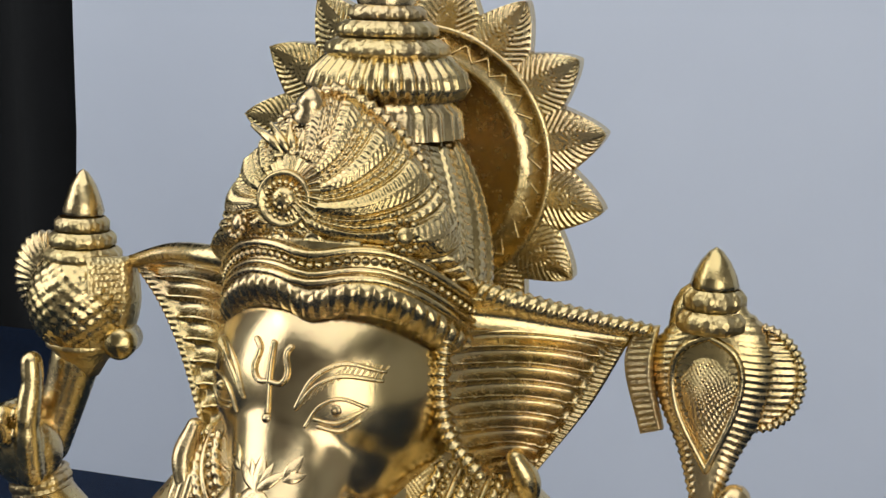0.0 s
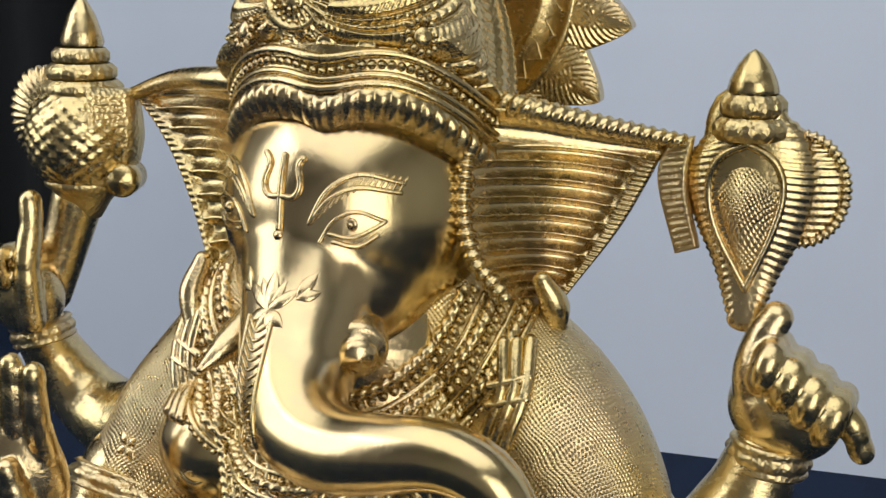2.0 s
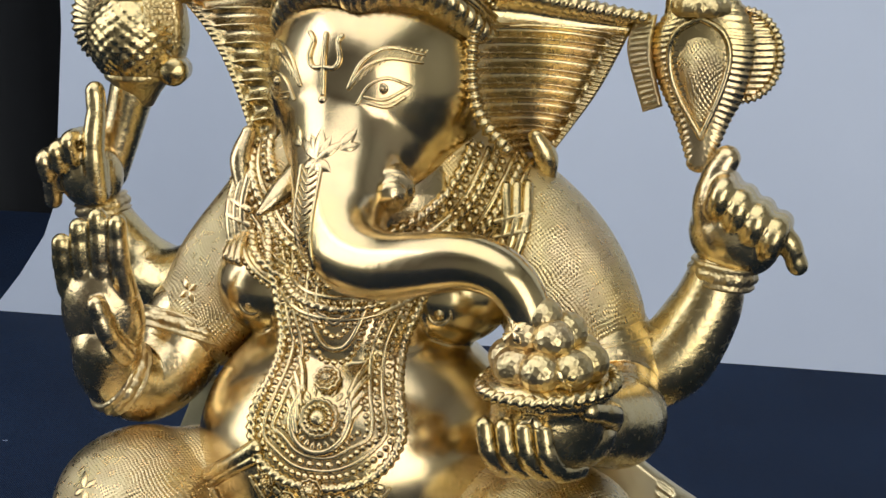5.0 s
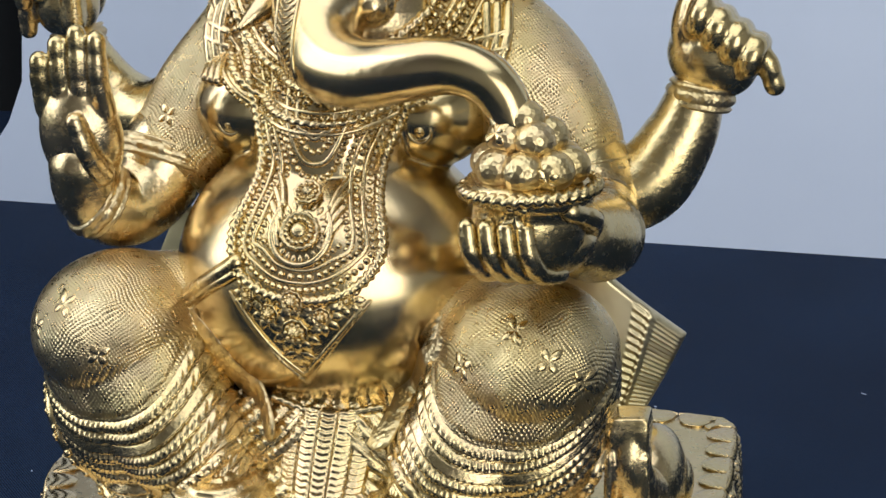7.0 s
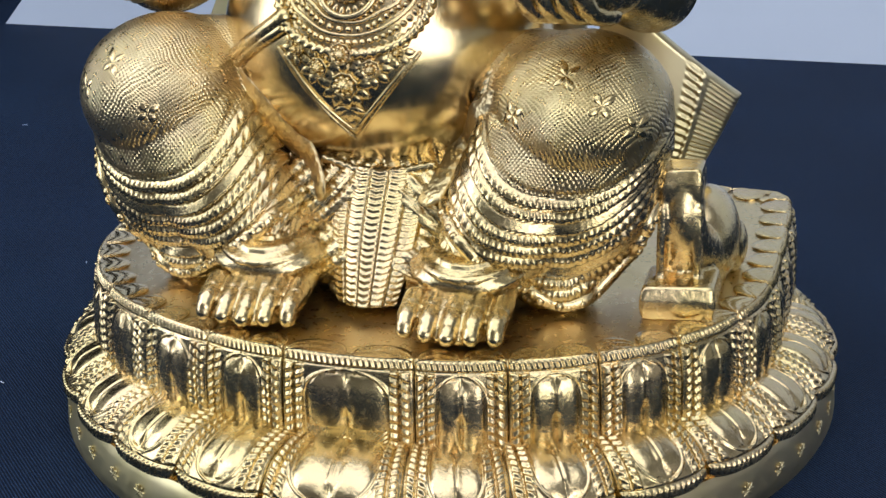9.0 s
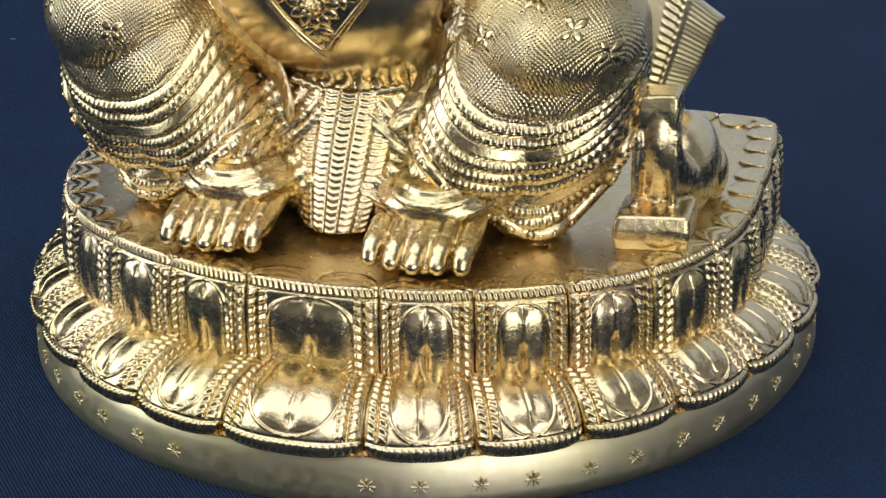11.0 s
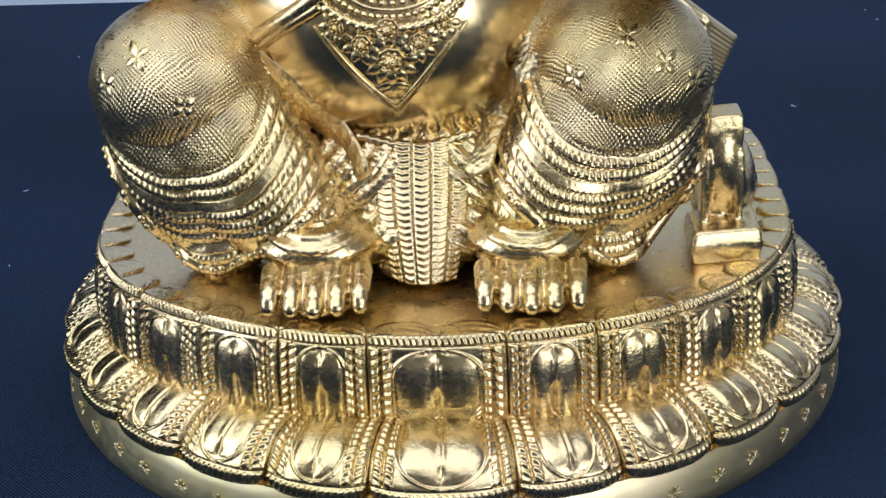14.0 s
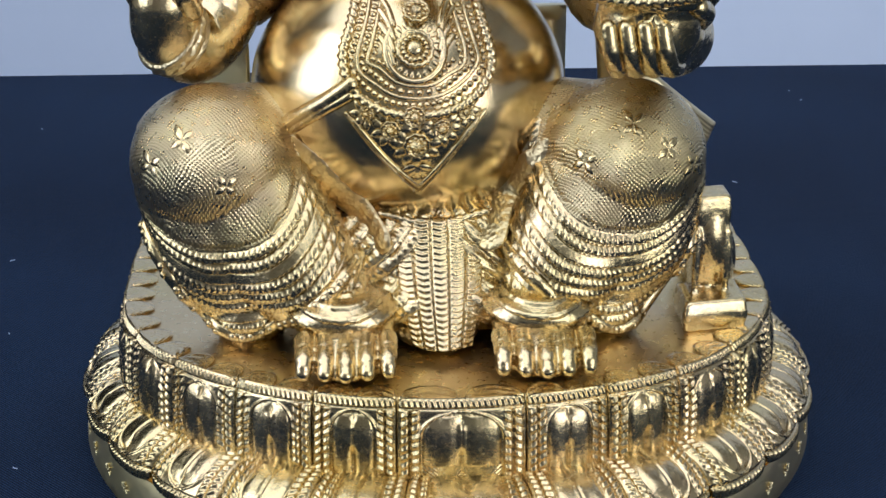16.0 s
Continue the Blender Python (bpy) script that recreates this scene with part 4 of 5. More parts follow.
st.tube(crown_at(edge_t, edge_h, 0.0270), [0.0014] * 41, n=260, m=10, disp=lambda s_, th, L: 0.0004 * np.cos(s_ * 2 * math.pi / 0.0022))
crest_tree = st.surface()
MX, MZ = -0.0118, 0.2535
hit = crest_tree.ray_cast(Vector((MX, -0.5, MZ)), Vector((0, 1, 0)))
my = hit[0].y - 0.0004
st.lathe((MX, my + 0.002, MZ), (0.02, -1, 0.12), [(0, 0.0066), (0.0022, 0.0064), (0.0027, 0.0056), (0.0018, 0.0052), (0.0018, 0.0030), (0.0026, 0.0028), (0.0032, 0.0014), (0.0034, 0.0)], m=40)
for k in range(18):
    a = 2 * math.pi * k / 18
    st.bead((MX + 0.0041 * math.cos(a), my - 0.0001, MZ + 0.0041 * math.sin(a)), 0.00068)
for k in range(7):
    a = 2 * math.pi * k / 7
    st.bead((MX + 0.0015 * math.cos(a), my - 0.0011, MZ + 0.0015 * math.sin(a)), 0.0006)
for side in (-1, 1):
    for k in range(12):
        a = k * 0.52
        q = crown_at(side * 0.62 + 0.0030 * math.cos(a) / 0.033, 0.0185 + 0.0032 * math.sin(a), 0.0345)
        st.bead(q, 0.0009, q - C0 - CA * 0.0185)
    q = crown_at(side * 0.62, 0.0185, 0.0345)
    st.bead(q, 0.0022, q - C0 - CA * 0.0185, 0.5, n=8, m=16)
# leaf finial over the medallion
st.lathe((-0.0095, 0.004, 0.2690), (0, 0.12, 1), [(0, 0.0038), (0.002, 0.0044), (0.0035, 0.0030), (0.0045, 0.0036), (0.007, 0.0024), (0.0085, 0.0)], m=20)
for k in range(-3, 4):
    st.tube([(-0.0095 + 0.0012 * k, 0.0005, 0.2610), (-0.0095 + 0.0024 * k, -0.0005, 0.2655), (-0.0095 + 0.0045 * k, 0.0030, 0.2700 - 0.0006 * abs(k))], [0.0008, 0.0012, 0.0006], n=24, m=8)
# bun in tiers
BX, BY = -0.0005, 0.0285
st.lathe((BX, BY, 0.2640), (0, 0.05, 1), [(0, 0.0180), (0.006, 0.0172), (0.008, 0.0150), (0.009, 0.0175), (0.0120, 0.0190), (0.0150, 0.0180), (0.0185, 0.0145), (0.0190, 0.0135)], m=200,
         disp=lambda z, th: 0.0007 * np.cos(th * 34) * ((z > 0.0085) & (z < 0.0187)) + 0.0005 * np.cos(th * 26) * (z < 0.0075), mat=POL)
z0 = 0.2822
for r, h in ((0.0145, 0.0045), (0.0118, 0.0040), (0.0090, 0.0035)):
    st.lathe((BX, BY, z0), (0, 0.05, 1), [(0, r * 0.86), (h * 0.25, r), (h * 0.65, r * 0.98), (h, r * 0.80)], m=72, disp=lambda z, th: 0.0004 * np.cos(th * 20), mat=CHA)
    z0 += h
st.lathe((BX, BY, z0 - 0.0003), (0, 0.05, 1), [(0, 0.0068), (0.002, 0.0074), (0.006, 0.0062), (0.0105, 0.0035), (0.013, 0.0)], m=32)

# halo: dish, patterned ring, sixteen leaf points
HX, HY, HZ = -0.0015, 0.0560, 0.2537
ring_prof = [(0.0, 0.0), (0.0, 0.0245), (-0.0018, 0.0255), (-0.0022, 0.0270), (-0.0012, 0.0280), (-0.0012, 0.0325), (-0.0022, 0.0332), (-0.0022, 0.0345), (-0.0008, 0.0352), (0.004, 0.0352), (0.004, 0.0)]
st.lathe((HX, HY, HZ), (0, 1, 0), ring_prof, m=160, disp=lambda z, th: 0.0 * th)
for k in range(64):
    a, b = 2 * math.pi * k / 64, 2 * math.pi * (k + 0.5) / 64
    r0, r1 = (0.0285, 0.0318) if k % 2 else (0.0318, 0.0285)
    st.tube([(HX + r0 * math.cos(a), HY - 0.0013, HZ + r0 * math.sin(a)), (HX + r1 * math.cos(b + 0.05), HY - 0.0013, HZ + r1 * math.sin(b + 0.05))], [0.00028, 0.00028], n=4, m=6, caps=False)
for k in range(16):
    a = 2 * math.pi * (k + 0.5) / 16
    e, g = np.array([math.cos(a), 0, math.sin(a)]), np.array([-math.sin(a), 0, math.cos(a)])
    nu, nv = 40, 40
    u, v = np.meshgrid(np.linspace(-1, 1, nu), np.linspace(0, 1, nv), indexing="ij")
    half = 0.0080 * np.clip((1 - v) / 0.70, 0.006, 1) ** 0.72
    rad = 0.0345 + 0.0144 * v
    dome = 0.0010 * (1 - np.abs(u) ** 2) + 0.0006
    veins = 0.00035 * np.cos((v - 0.40 * np.abs(u)) * 62) * ((np.abs(u) > 0.30) & (np.abs(u) < 0.92))
    ring_r = np.hypot(u * half / 0.0022, (rad - 0.0395) / 0.0022)
    veins = veins + 0.0003 * np.cos(np.arctan2(u * half, rad - 0.0395) * 10) * (ring_r < 1) * (ring_r > 0.3)
    c = np.array([HX, HY, HZ]) + e * rad[..., None] + g * (u * half)[..., None]
    front = c - np.array([0, 1, 0]) * (dome + veins + 0.0004)[..., None]
    rear = c + np.array([0, 0.0032, 0])
    st.grid(front, POL, flip=True)
    st.grid(rear, POL)
    ringed = [(i, 0) for i in range(nu)] + [(nu - 1, j) for j in range(1, nv)] + [(i, nv - 1) for i in range(nu - 2, -1, -1)] + [(0, j) for j in range(nv - 2, 0, -1)]
    i, j = np.array(ringed).T
    st.grid(np.stack([front[i, j], rear[i, j]]), POL, wrap_v=True, flip=True)

# ears
def folds(u, v):
    ridge = 1 - 2 * np.abs(np.sin(v * math.pi * 9 + 0.5 * np.sin(u * 3))) ** 0.7
    return 0.0015 * ridge * np.clip(u / 0.12, 0, 1) * np.clip((0.90 - u) / 0.08, 0, 1) + 0.0006 * (1 - saw(v * 32)) * (u > 0.91)


st.loft([(0.0235, 0.012, 0.2235), (0.0215, 0.009, 0.2150), (0.0225, 0.009, 0.2040), (0.0285, 0.011, 0.1890)],
        [(0.0590, 0.0275, 0.2190), (0.0560, 0.0285, 0.2130), (0.0500, 0.0265, 0.2020), (0.0390, 0.0210, 0.1865)],
        n=90, m=190, thick=0.004, bulge=-0.005, disp=folds)
st.loft([(0.0235, 0.013, 0.2310), (0.0350, 0.016, 0.2298), (0.0480, 0.020, 0.2268), (0.0625, 0.0255, 0.2230)],
        [(0.0235, 0.014, 0.2215), (0.0350, 0.0205, 0.2215), (0.0480, 0.0260, 0.2200), (0.0595, 0.0285, 0.2185)],
        n=30, m=60, thick=0.004, bulge=-0.003)
st.tube([(0.0245, 0.016, 0.2315), (0.0350, 0.015, 0.2300), (0.0480, 0.019, 0.2270), (0.0640, 0.0250, 0.2235)], [0.0026, 0.0026, 0.0022, 0.0016], n=120, m=16, disp=lambda s, th, L: 0.0003 * np.cos(2 * th + s * 2 * math.pi / 0.0022))
st.tube([(0.0215, 0.008, 0.2220), (0.0215, 0.005, 0.2110), (0.0240, 0.004, 0.2000), (0.0300, 0.006, 0.1915)], [0.0019] * 4, n=120, m=14, disp=lambda s, th, L: 0.0004 * np.cos(s * 2 * math.pi / 0.0022))
st.loft([(-0.0330, 0.018, 0.2300), (-0.0310, 0.012, 0.2180), (-0.0315, 0.010, 0.2040), (-0.0370, 0.010, 0.1850)],
        [(-0.0720, 0.0330, 0.2275), (-0.0620, 0.0300, 0.2170), (-0.0530, 0.0250, 0.2040), (-0.0430, 0.0185, 0.1820)],
        n=60, m=150, thick=0.004, bulge=-0.006, disp=folds)
st.tube([(-0.0310, 0.016, 0.2330), (-0.0440, 0.020, 0.2330), (-0.0580, 0.027, 0.2310), (-0.0730, 0.0320, 0.2260)], [0.0026, 0.0028, 0.0024, 0.0016], n=120, m=16)
# ear pendants
st.tube([(0.0365, 0.0150, 0.1930), (0.0390, 0.0165, 0.1870), (0.0400, 0.0175, 0.1800)], [0.0022, 0.0032, 0.0012], n=24, m=14)
st.tube([(-0.0440, 0.0120, 0.1920), (-0.0455, 0.0090, 0.1850), (-0.0440, 0.0060, 0.1780)], [0.0020, 0.0030, 0.0022], n=24, m=14)

# bowl of sweets on the hand
st.lathe((0.0510, -0.0430, 0.1245), (0.06, -0.05, 1), [(0, 0.0), (0, 0.0075), (0.004, 0.0120), (0.010, 0.0140), (0.016, 0.0135), (0.0185, 0.0130), (0.0195, 0.0150), (0.0225, 0.0155), (0.024, 0.0135), (0.0245, 0.0)], m=60)
a = np.linspace(0, 2 * math.pi, 41)
st.tube([(0.0520 + 0.0158 * math.cos(t), -0.0445 + 0.0150 * math.sin(t), 0.1460 + 0.0010 * math.cos(t)) for t in a], [0.0015] * 41, n=260, m=12, caps=False, disp=lambda s, th, L: 0.0004 * np.cos(2 * th + s * 2 * math.pi / 0.0026))
for k in range(8):
    t = 2 * math.pi * k / 8
    st.ell((0.0520 + 0.0092 * math.cos(t), -0.0445 + 0.0090 * math.sin(t), 0.1515), (0.0052, 0.0052, 0.0048), nu=24, nv=32, mat=CHA)
for k in range(4):
    t = 2 * math.pi * k / 4 + 0.5
    st.ell((0.0515 + 0.0050 * math.cos(t), -0.0450 + 0.0048 * math.sin(t), 0.1580), (0.0050, 0.0050, 0.0047), nu=24, nv=32, mat=CHA)
st.ell((0.0510, -0.0460, 0.1625), (0.0046, 0.0046, 0.0044), nu=24, nv=32, mat=CHA)
st.ell((0.0560, -0.0400, 0.1300), (0.0120, 0.0110, 0.0075), rot=(0, -20, 0))
for k in range(4):
    x0 = 0.0405 + 0.0046 * k
    finger([(x0 + 0.005, -0.046, 0.1255), (x0 + 0.002, -0.0535, 0.1275), (x0, -0.0570, 0.1330), (x0 - 0.001, -0.0565, 0.1385)], 0.0028)
finger([(0.0640, -0.034, 0.132), (0.0665, -0.043, 0.1385), (0.0630, -0.052, 0.1425)], 0.0034)

# folded legs: knees, drapery, feet
def leg_relief(kx, kz, side):
    """Cloth slung in beaded folds about the knee at (kx, kz); side: towards the apron."""
    def f(p, n):
        dx, dz = (p[:, 0] - kx) * side, p[:, 2] - kz
        e = np.hypot(dx / 0.0240, dz / 0.0192)
        a = np.arctan2(dx, -dz)
        on = soft(e, 1.0, 1.02) * (1 - soft(a, 1.75, 2.05)) * (1 - soft(-a, 1.70, 1.95)) * (1 - soft(p[:, 1], -0.014, -0.004))
        far = np.interp(a, (-1.7, -1.2, -0.8, -0.4, 0.0, 0.6, 1.2, 1.9), (1.10, 1.28, 1.62, 2.10, 2.50, 2.50, 2.15, 1.70))
        q = (e - 1) / (far - 1) * 8.5
        wide = (far - 1) * 0.0205 / 8.5
        k, w = np.floor(q), q - np.floor(q)
        size = np.clip(wide / 0.0034, 0.15, 1.0)
        ledge = 0.0011 * w ** 1.4 - 0.0008 * np.exp(-((w - 0.03) / 0.08) ** 2)
        step = a * e * 0.0215 / 0.0017 + 0.5 * k
        bead = np.clip(1 - np.abs((w - 0.55) / 0.30), 0, 1) * (1 - saw(step)) * np.where(k % 4 == 2, 0.1, 1.0)
        patch = 0.0005 * np.exp(-(((e - 0.97) / 0.04) ** 2)) * (np.abs(a) < 2.0)
        return on * size * (ledge + 0.0008 * bead - 0.0004) - patch * (p[:, 1] < -0.01)
    return f


def leg_mats(kx, kz):
    return lambda c: np.where((np.hypot((c[:, 0] - kx) / 0.0242, (c[:, 2] - kz) / 0.0194) < 1) | (c[:, 2] > kz + 0.006), WEA, POL)


for side, kx, kz, bones in (
        (1, -0.0640, 0.0965, (((-0.030, 0.006, 0.089), (-0.047, -0.010, 0.093), (-0.0635, -0.0250, 0.0950)), (0.0210, 0.0200, 0.0205),
                              ((-0.0635, -0.0260, 0.0905), (-0.0600, -0.0290, 0.0700), (-0.0555, -0.0320, 0.0555)), (0.0232, 0.0205, 0.0125),
                              ((-0.0560, -0.0300, 0.0840), (-0.0420, -0.0360, 0.0680), (-0.0300, -0.0410, 0.0570)), (0.0210, 0.0175, 0.0110))),
        (-1, 0.0495, 0.1000, (((0.016, 0.006, 0.089), (0.033, -0.012, 0.093), (0.0490, -0.0270, 0.0950)), (0.0210, 0.0200, 0.0205),
                              ((0.0490, -0.0270, 0.0905), (0.0468, -0.0290, 0.0700), (0.0440, -0.0320, 0.0555)), (0.0240, 0.0212, 0.0125),
                              ((0.0420, -0.0310, 0.0840), (0.0320, -0.0370, 0.0680), (0.0240, -0.0410, 0.0570)), (0.0210, 0.0172, 0.0110)))):
    keep, st = st, Sculpt()
    st.ell((kx, -0.0265, 0.0960), (0.0235, 0.0262, 0.0205), nu=80, nv=110)
    for path, rad in zip(bones[::2], bones[1::2]):
        st.tube(path, rad, n=70, m=64)
    skin(keep, st, 0.00042, 12, leg_relief(kx, kz, side), leg_mats(kx, kz))
    st = keep
# lap cloth between the legs
keep, st = st, Sculpt()
st.ell((-0.003, -0.0120, 0.0650), (0.052, 0.0280, 0.0215), nu=80, nv=120)
st.ell((-0.003, -0.0225, 0.0560), (0.036, 0.0255, 0.0115), nu=80, nv=120)


def lap_relief(p, n):
    d = np.hypot((np.abs(p[:, 0] + 0.003) - 0.055) * 0.8, p[:, 2] - 0.100)
    q = d / 0.0034
    w = q - np.floor(q)
    return 0.0008 * w - 0.0005 * np.exp(-((w / 0.1) ** 2)) + 0.0006 * np.clip(1 - np.abs((w - 0.55) / 0.3), 0, 1) * (1 - saw(p[:, 2] / 0.0021 + p[:, 0] / 0.004))


skin(keep, st, 0.0005, 6, lap_relief, POL)
st = keep
leg_tree = st.surface()
# hems along the drapery's lower edge
for path in ([(-0.0835, 0.0790), (-0.0750, 0.0640), (-0.0670, 0.0530), (-0.0590, 0.0490), (-0.0510, 0.0510), (-0.0420, 0.0575), (-0.0330, 0.0650), (-0.0230, 0.0730)], [(0.0715, 0.0780), (0.0640, 0.0610), (0.0570, 0.0520), (0.0490, 0.0485), (0.0420, 0.0510), (0.0340, 0.0580), (0.0250, 0.0660), (0.0150, 0.0745)]):
    cord(st, leg_tree, path, 0.0022, lift=-0.25, n=120, m=14)
    row_of_beads(st, leg_tree, path, 0.0014, pitch=1.7, lift=0.9, squash=0.55)


def foot(x0, x1, lean):
    mid, w = (x0 + x1) / 2, (x1 - x0) / 5
    st.tube([(mid - lean, -0.036, 0.0555), (mid, -0.047, 0.0545), (mid, -0.0570, 0.0518)], [0.0120, 0.0130, 0.0132], n=40, m=40, ref=(0, 0, 1), flat=0.40)
    for k in range(5):
        x, tip = x0 + w * (k + 0.5), -0.0705 + 0.0011 * abs(k - 2)
        finger([(x, -0.0580, 0.0545), (x, -0.0660, 0.0525), (x, tip, 0.0500)], w * 0.50)


keep, st = st, Sculpt()
foot(-0.0425, -0.0145, 0.002)
foot(0.0105, 0.0390, -0.002)
keep.add(*fused(st, 0.00035, 2), POL)
st = keep
for mid in (-0.0295, 0.0245):
    st.ell((mid, -0.0455, 0.0585), (0.0150, 0.0130, 0.0062), disp=bands((mid, -0.04, 0.075), 0.0032, 0.0007, 0.0018), mat=POL, nu=60, nv=90)
# pleated apron
st.loft([(-0.0150, -0.0270, 0.0800), (-0.0140, -0.0385, 0.0640), (-0.0105, -0.0475, 0.0485)], [(0.0105, -0.0270, 0.0800), (0.0095, -0.0385, 0.0640), (0.0065, -0.0475, 0.0485)],
        n=120, m=130, thick=0.007, bulge=0.004, disp=lambda u, v: -0.0011 * (np.abs(np.sin(u * math.pi * 5)) < 0.14) + 0.0005 * (1 - saw(v * 22 + np.floor(u * 5) * 0.37 + np.abs(u * 5 % 1 - 0.5) * 0.7)) * (np.abs(np.sin(u * math.pi * 5)) > 0.35), mat=POL)
st.ell((-0.0034, -0.0410, 0.0500), (0.0120, 0.0095, 0.0055), mat=CHA)

body_tree = st.surface()
# waist cloth between belly and thighs
for path in ([(-0.0415, 0.1020), (-0.0375, 0.0965), (-0.0310, 0.0885), (-0.0225, 0.0800), (-0.0185, 0.0750)], [(0.0275, 0.1010), (0.0245, 0.0955), (0.0200, 0.0885), (0.0145, 0.0800), (0.0125, 0.0750)]):
    got, _ = laid(body_tree, path, 14)
    c = np.array([q for q, w in got])
    for _ in range(3):
        c[1:-1] = (c[:-2] + 2 * c[1:-1] + c[2:]) / 4
    way = unit(np.mean([w for q, w in got], 0))
    st.tube(c + way * 0.0004, np.interp(np.linspace(0, 1, len(c)), (0, 0.25, 1), (0.0012, 0.0044, 0.0046)), n=160, m=44, flat=0.24, ref=tuple(way), mat=CHA, disp=lambda s_, th, L: 0.0005 * saw(s_ / 0.0042 + np.abs(np.sin(th)) * 0.6) * (np.cos(th) > 0.3))
st.tube([(-0.0185, -0.0315, 0.0805), (-0.004, -0.0335, 0.0780), (0.0110, -0.0315, 0.0805)], [0.0013] * 3, n=40, m=12, disp=lambda s_, th, L: 0.0003 * np.cos(2 * th + s_ * 2 * math.pi / 0.002))

# features of the face
face_tree = st.surface()
EZ = 0.2090
for side in (1, -1):
    x = -0.0125 + side * 0.0155
    for path, r in (([(x - side * 0.0062, EZ - 0.0036), (x - side * 0.0035, EZ + 0.0008), (x + side * 0.001, EZ + 0.0026), (x + side * 0.0062, EZ + 0.0004)], 0.0005),
                    ([(x - side * 0.0045, EZ - 0.0020), (x, EZ - 0.0028), (x + side * 0.0040, EZ - 0.0010), (x + side * 0.0062, EZ + 0.0004)], 0.0005),
                    ([(x - side * 0.0035, EZ - 0.0036), (x + side * 0.001, EZ - 0.0046), (x + side * 0.0048, EZ - 0.0024)], 0.0006),
                    ([(x - side * 0.0085, EZ + 0.0002), (x - side * 0.0045, EZ + 0.0052), (x + side * 0.001, EZ + 0.0074), (x + side * 0.0085, EZ + 0.0060)], 0.0006),
                    ([(x - side * 0.0085, EZ + 0.0004), (x - side * 0.0050, EZ + 0.0070), (x + side * 0.001, EZ + 0.0100), (x + side * 0.0088, EZ + 0.0078)], 0.0006)):
        cord(st, face_tree, path, r, lift=0.1, n=40, m=8)
    for k in range(15):
        b = k / 14
        bx, bz = x + side * (-0.0078 + 0.0160 * b), EZ + 0.0003 + 0.0072 * math.sin(min(1.0, b * 1.5) * 1.45) - 0.0012 * max(0.0, b - 0.7) * 3
        cord(st, face_tree, [(bx, bz), (bx + side * 0.0005, bz + 0.0012), (bx + side * 0.0012, bz + 0.0024)], 0.0003, lift=0.5, n=8, m=6)
    hit = face_tree.ray_cast(Vector((x, -0.5, EZ)), Vector((0, 1, 0)))
    if hit[0] is not None:
        st.bead(hit[0], 0.0015, (0, -1, 0), 0.3, n=6, m=16)
        st.bead(np.array(hit[0]) - (0, 0.0004, 0), 0.0006, (0, -1, 0), 0.5)
TX = -0.0124
cord(st, face_tree, [(TX, 0.2075), (TX, 0.2150), (TX, 0.2222)], 0.0007, lift=0.35, n=30, m=8)
cord(st, face_tree, [(TX - 0.0048, 0.2222), (TX - 0.0034, 0.2205), (TX - 0.0044, 0.2165), (TX - 0.0030, 0.2140), (TX, 0.2142), (TX + 0.0030, 0.2140), (TX + 0.0044, 0.2165), (TX + 0.0034, 0.2205), (TX + 0.0048, 0.2222)], 0.0007, lift=0.35, n=50, m=8)
rosy = face_tree.ray_cast(Vector((TX, -0.5, 0.2062)), Vector((0, 1, 0)))
st.bead(rosy[0], 0.0012, (0, -1, 0.2), 0.6, n=6, m=14)
# flower and scale engraving down the trunk
for a, d, w in ((90, 0.0072, 0.0017), (62, 0.0062, 0.0013), (118, 0.0062, 0.0013), (35, 0.0075, 0.0014), (145, 0.0075, 0.0014), (-30, 0.0050, 0.0015), (-150, 0.0050, 0.0015), (-62, 0.0042, 0.0013), (-118, 0.0042, 0.0013)):
    leaf(st, face_tree, TX + 0.001, 0.1925, radians(a), d, w)
for side in (-1, 1):
    leaf(st, face_tree, TX + 0.001 + side * 0.0060, 0.1955, radians(90 - side * 35), 0.0050, 0.0014)
    leaf(st, face_tree, TX + 0.001 + side * 0.0062, 0.1950, radians(90 - side * 75), 0.0042, 0.0013)
for k in range(14):
    z = 0.1900 - 0.0017 * k
    cord(st, face_tree, [(TX - 0.0028, z), (TX - 0.0004, z - 0.0016), (TX + 0.0020, z)], 0.0004, lift=0.2, n=14, m=6)
for dx in (-0.0036, 0.0028):
    cord(st, face_tree, [(TX + dx, 0.1905), (TX + dx + 0.0003, 0.180), (TX + dx + 0.0015, 0.168)], 0.0005, lift=0.2, n=40, m=8)
# four-petalled flowers punched in the cloth
def flower(x, z, r=0.0031):
    for t in (0.6, 2.17, 3.74, 5.31):
        leaf(st, face_tree, x + 0.15 * r * math.cos(t), z + 0.15 * r * math.sin(t), t, r, 0.36 * r, -0.00005)


for x, z in ((-0.0579, 0.1497), (-0.0586, 0.0966), (-0.079, 0.101), (-0.070, 0.108), (0.058, 0.104), (0.036, 0.100), (0.049, 0.110), (0.066, 0.098), (0.045, 0.160), (0.058, 0.150), (0.051, 0.142)):
    flower(x, z)

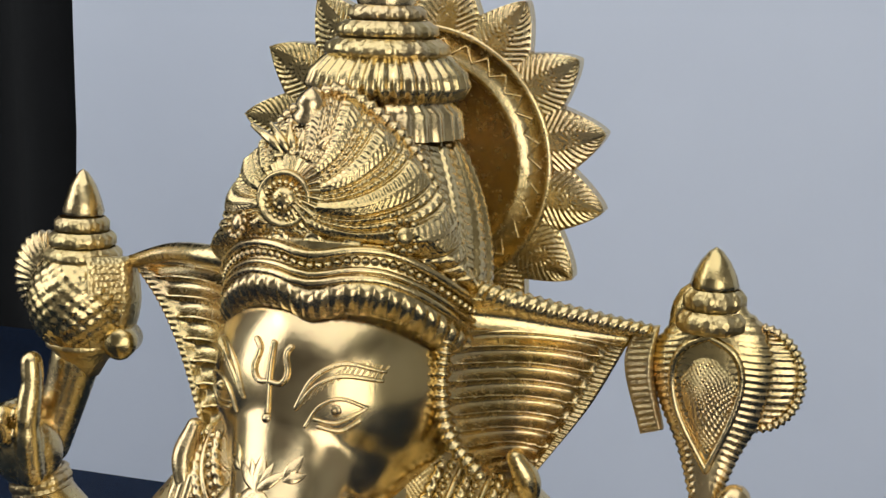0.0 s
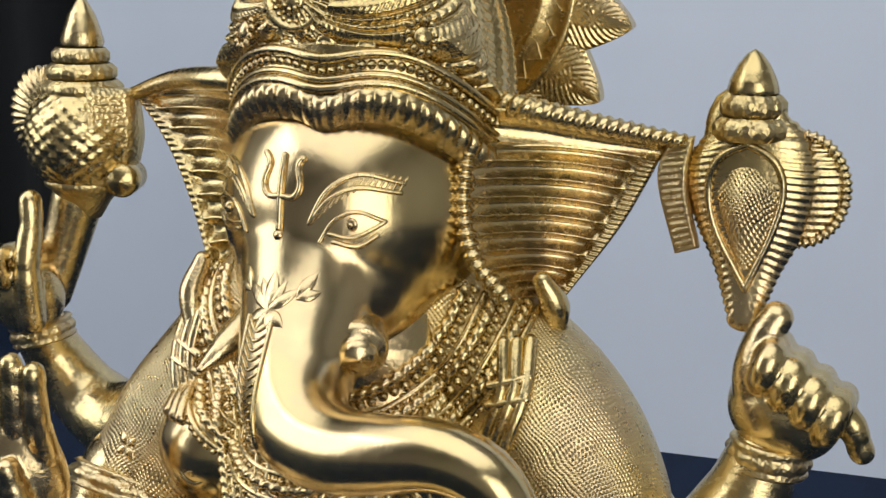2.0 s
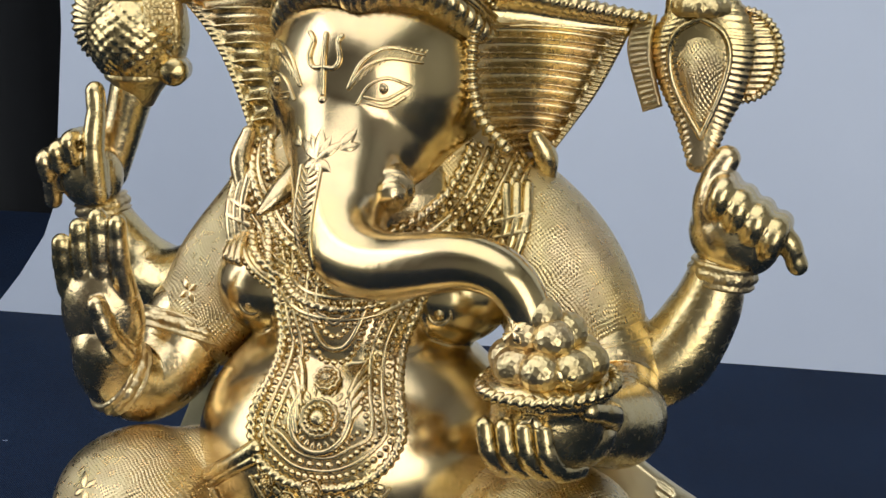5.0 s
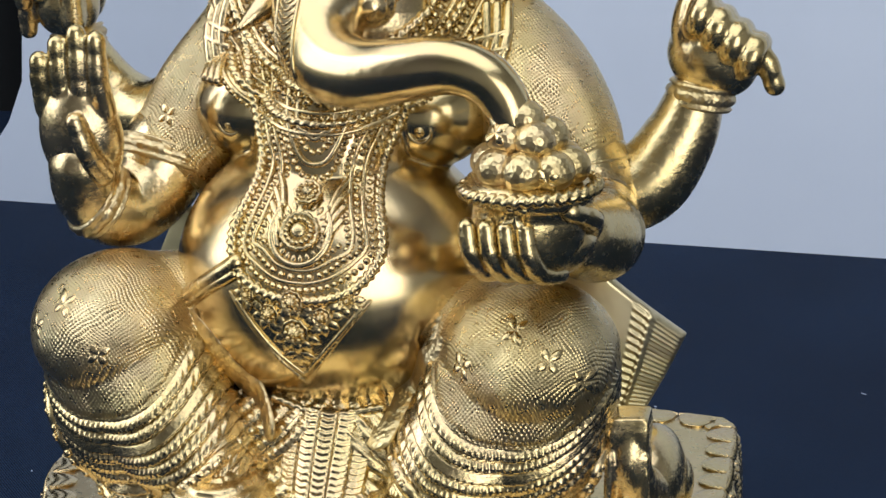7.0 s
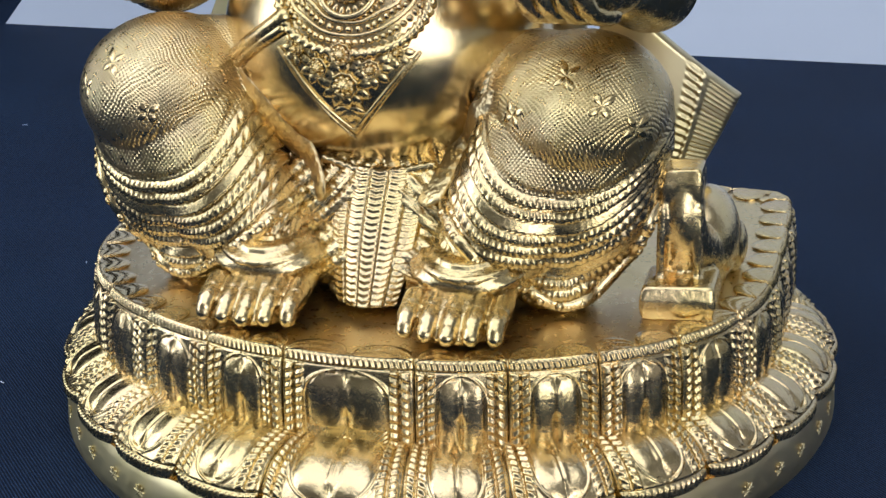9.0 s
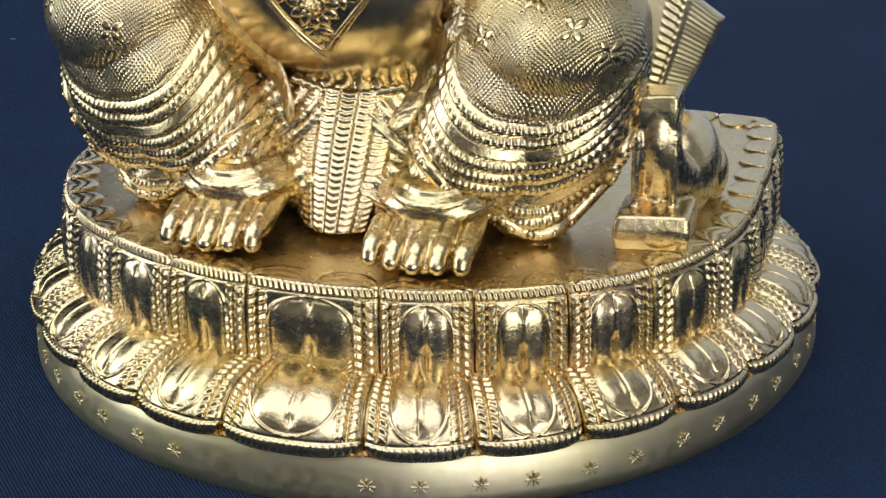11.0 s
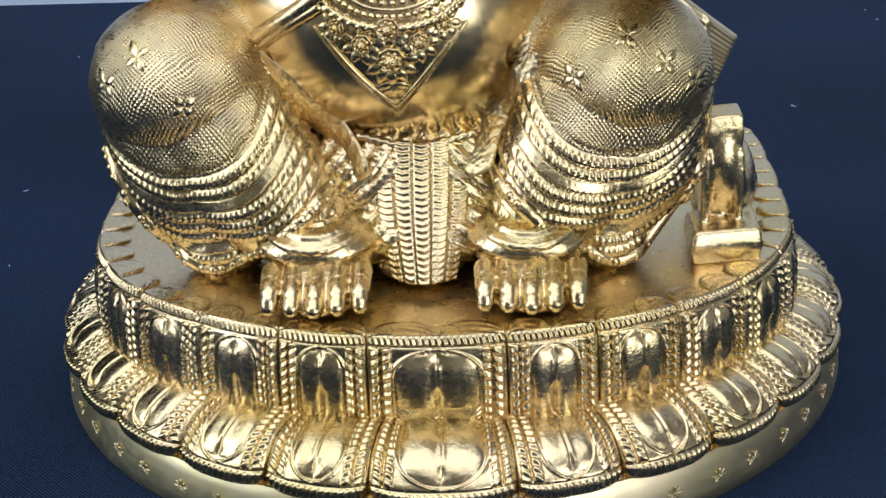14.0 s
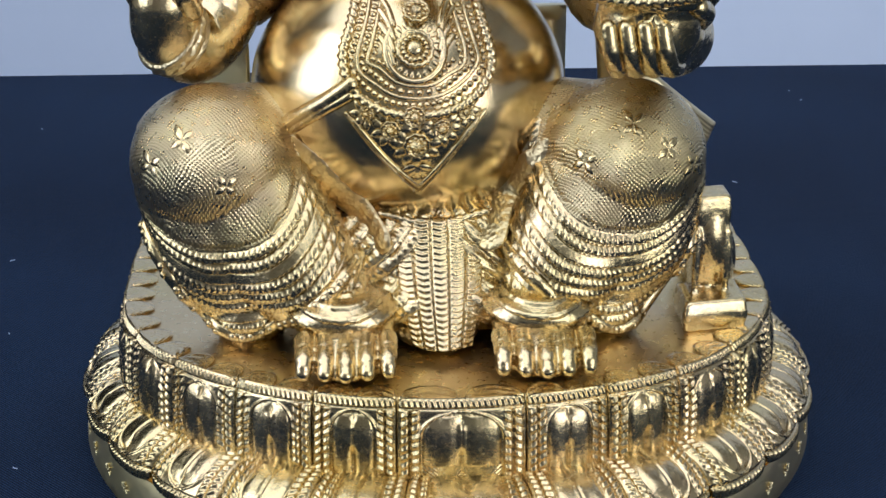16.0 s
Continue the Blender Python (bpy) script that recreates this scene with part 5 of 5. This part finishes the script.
# hanging shawl end behind the leg
st.loft([(0.0460, 0.010, 0.1240), (0.0480, 0.010, 0.1000), (0.0500, 0.012, 0.0660)], [(0.0855, 0.0165, 0.0905), (0.0805, 0.0155, 0.0790), (0.0740, 0.0140, 0.0660)],
        n=70, m=70, thick=0.005, bulge=0.004, disp=lambda u, v: 0.0005 * np.cos(v * 2 * math.pi * 24) * (u > 0.80) + 0.0006 * (np.abs(u - 0.77) < 0.02) + 0.0004 * np.cos(v * 2 * math.pi * 16) * ((u > 0.66) & (u < 0.76)), mat=PAL)
st.loft([(-0.0560, 0.012, 0.1200), (-0.0560, 0.012, 0.0900)], [(-0.0640, 0.016, 0.1180), (-0.0760, 0.020, 0.0950)], thick=0.005, mat=PAL)
st.loft([(-0.045, 0.030, 0.125), (-0.045, 0.030, 0.05)], [(0.040, 0.030, 0.125), (0.040, 0.030, 0.05)], thick=0.012, mat=PAL)

statue = st.finish("statue", STATUE_MATS)
tagged(statue, "polished brass seated elephant-headed statue holding a bowl of sweets", "statue")

# ---- small mouse figure on the deck ----
mo = Sculpt()
mo.loft([(0.0668, -0.0405, 0.0500), (0.0668, -0.0230, 0.0500)], [(0.0858, -0.0375, 0.0500), (0.0858, -0.0210, 0.0500)], n=30, m=20, thick=0.0095, push=(0, 0, 1))
mo.ell((0.0795, -0.004, 0.0560), (0.0092, 0.0175, 0.0140))
mo.ell((0.0855, 0.002, 0.0520), (0.0050, 0.0090, 0.0080))
mo.tube([(0.0775, -0.016, 0.056), (0.0765, -0.0240, 0.062), (0.0758, -0.0275, 0.070), (0.0755, -0.0265, 0.0770)], [0.0085, 0.0068, 0.0056, 0.0052], n=50, m=30)
mo.loft([(0.0705, -0.0320, 0.0780), (0.0705, -0.0210, 0.0780)], [(0.0808, -0.0310, 0.0785), (0.0808, -0.0200, 0.0785)], n=24, m=20, thick=0.0105, push=(0, 0, 1))
mo.loft([(0.0700, -0.0335, 0.0640), (0.0700, -0.0250, 0.0640)], [(0.0722, -0.0335, 0.0640), (0.0722, -0.0250, 0.0640)], n=16, m=20, thick=0.020, push=(0, 0, 1))
mo.loft([(0.0790, -0.0320, 0.0640), (0.0790, -0.0230, 0.0640)], [(0.0812, -0.0320, 0.0640), (0.0812, -0.0230, 0.0640)], n=16, m=20, thick=0.020, push=(0, 0, 1))
mo.ell((0.0757, -0.0262, 0.0640), (0.0058, 0.0042, 0.0110))
mv, mf = fused(mo, 0.0006, 3)
mo = Sculpt()
mo.add(mv, mf, 0)
tagged(mo.finish("mouse_figure", [M_POLISH]), "small polished brass mouse figure sitting on the pedestal", "figurine")
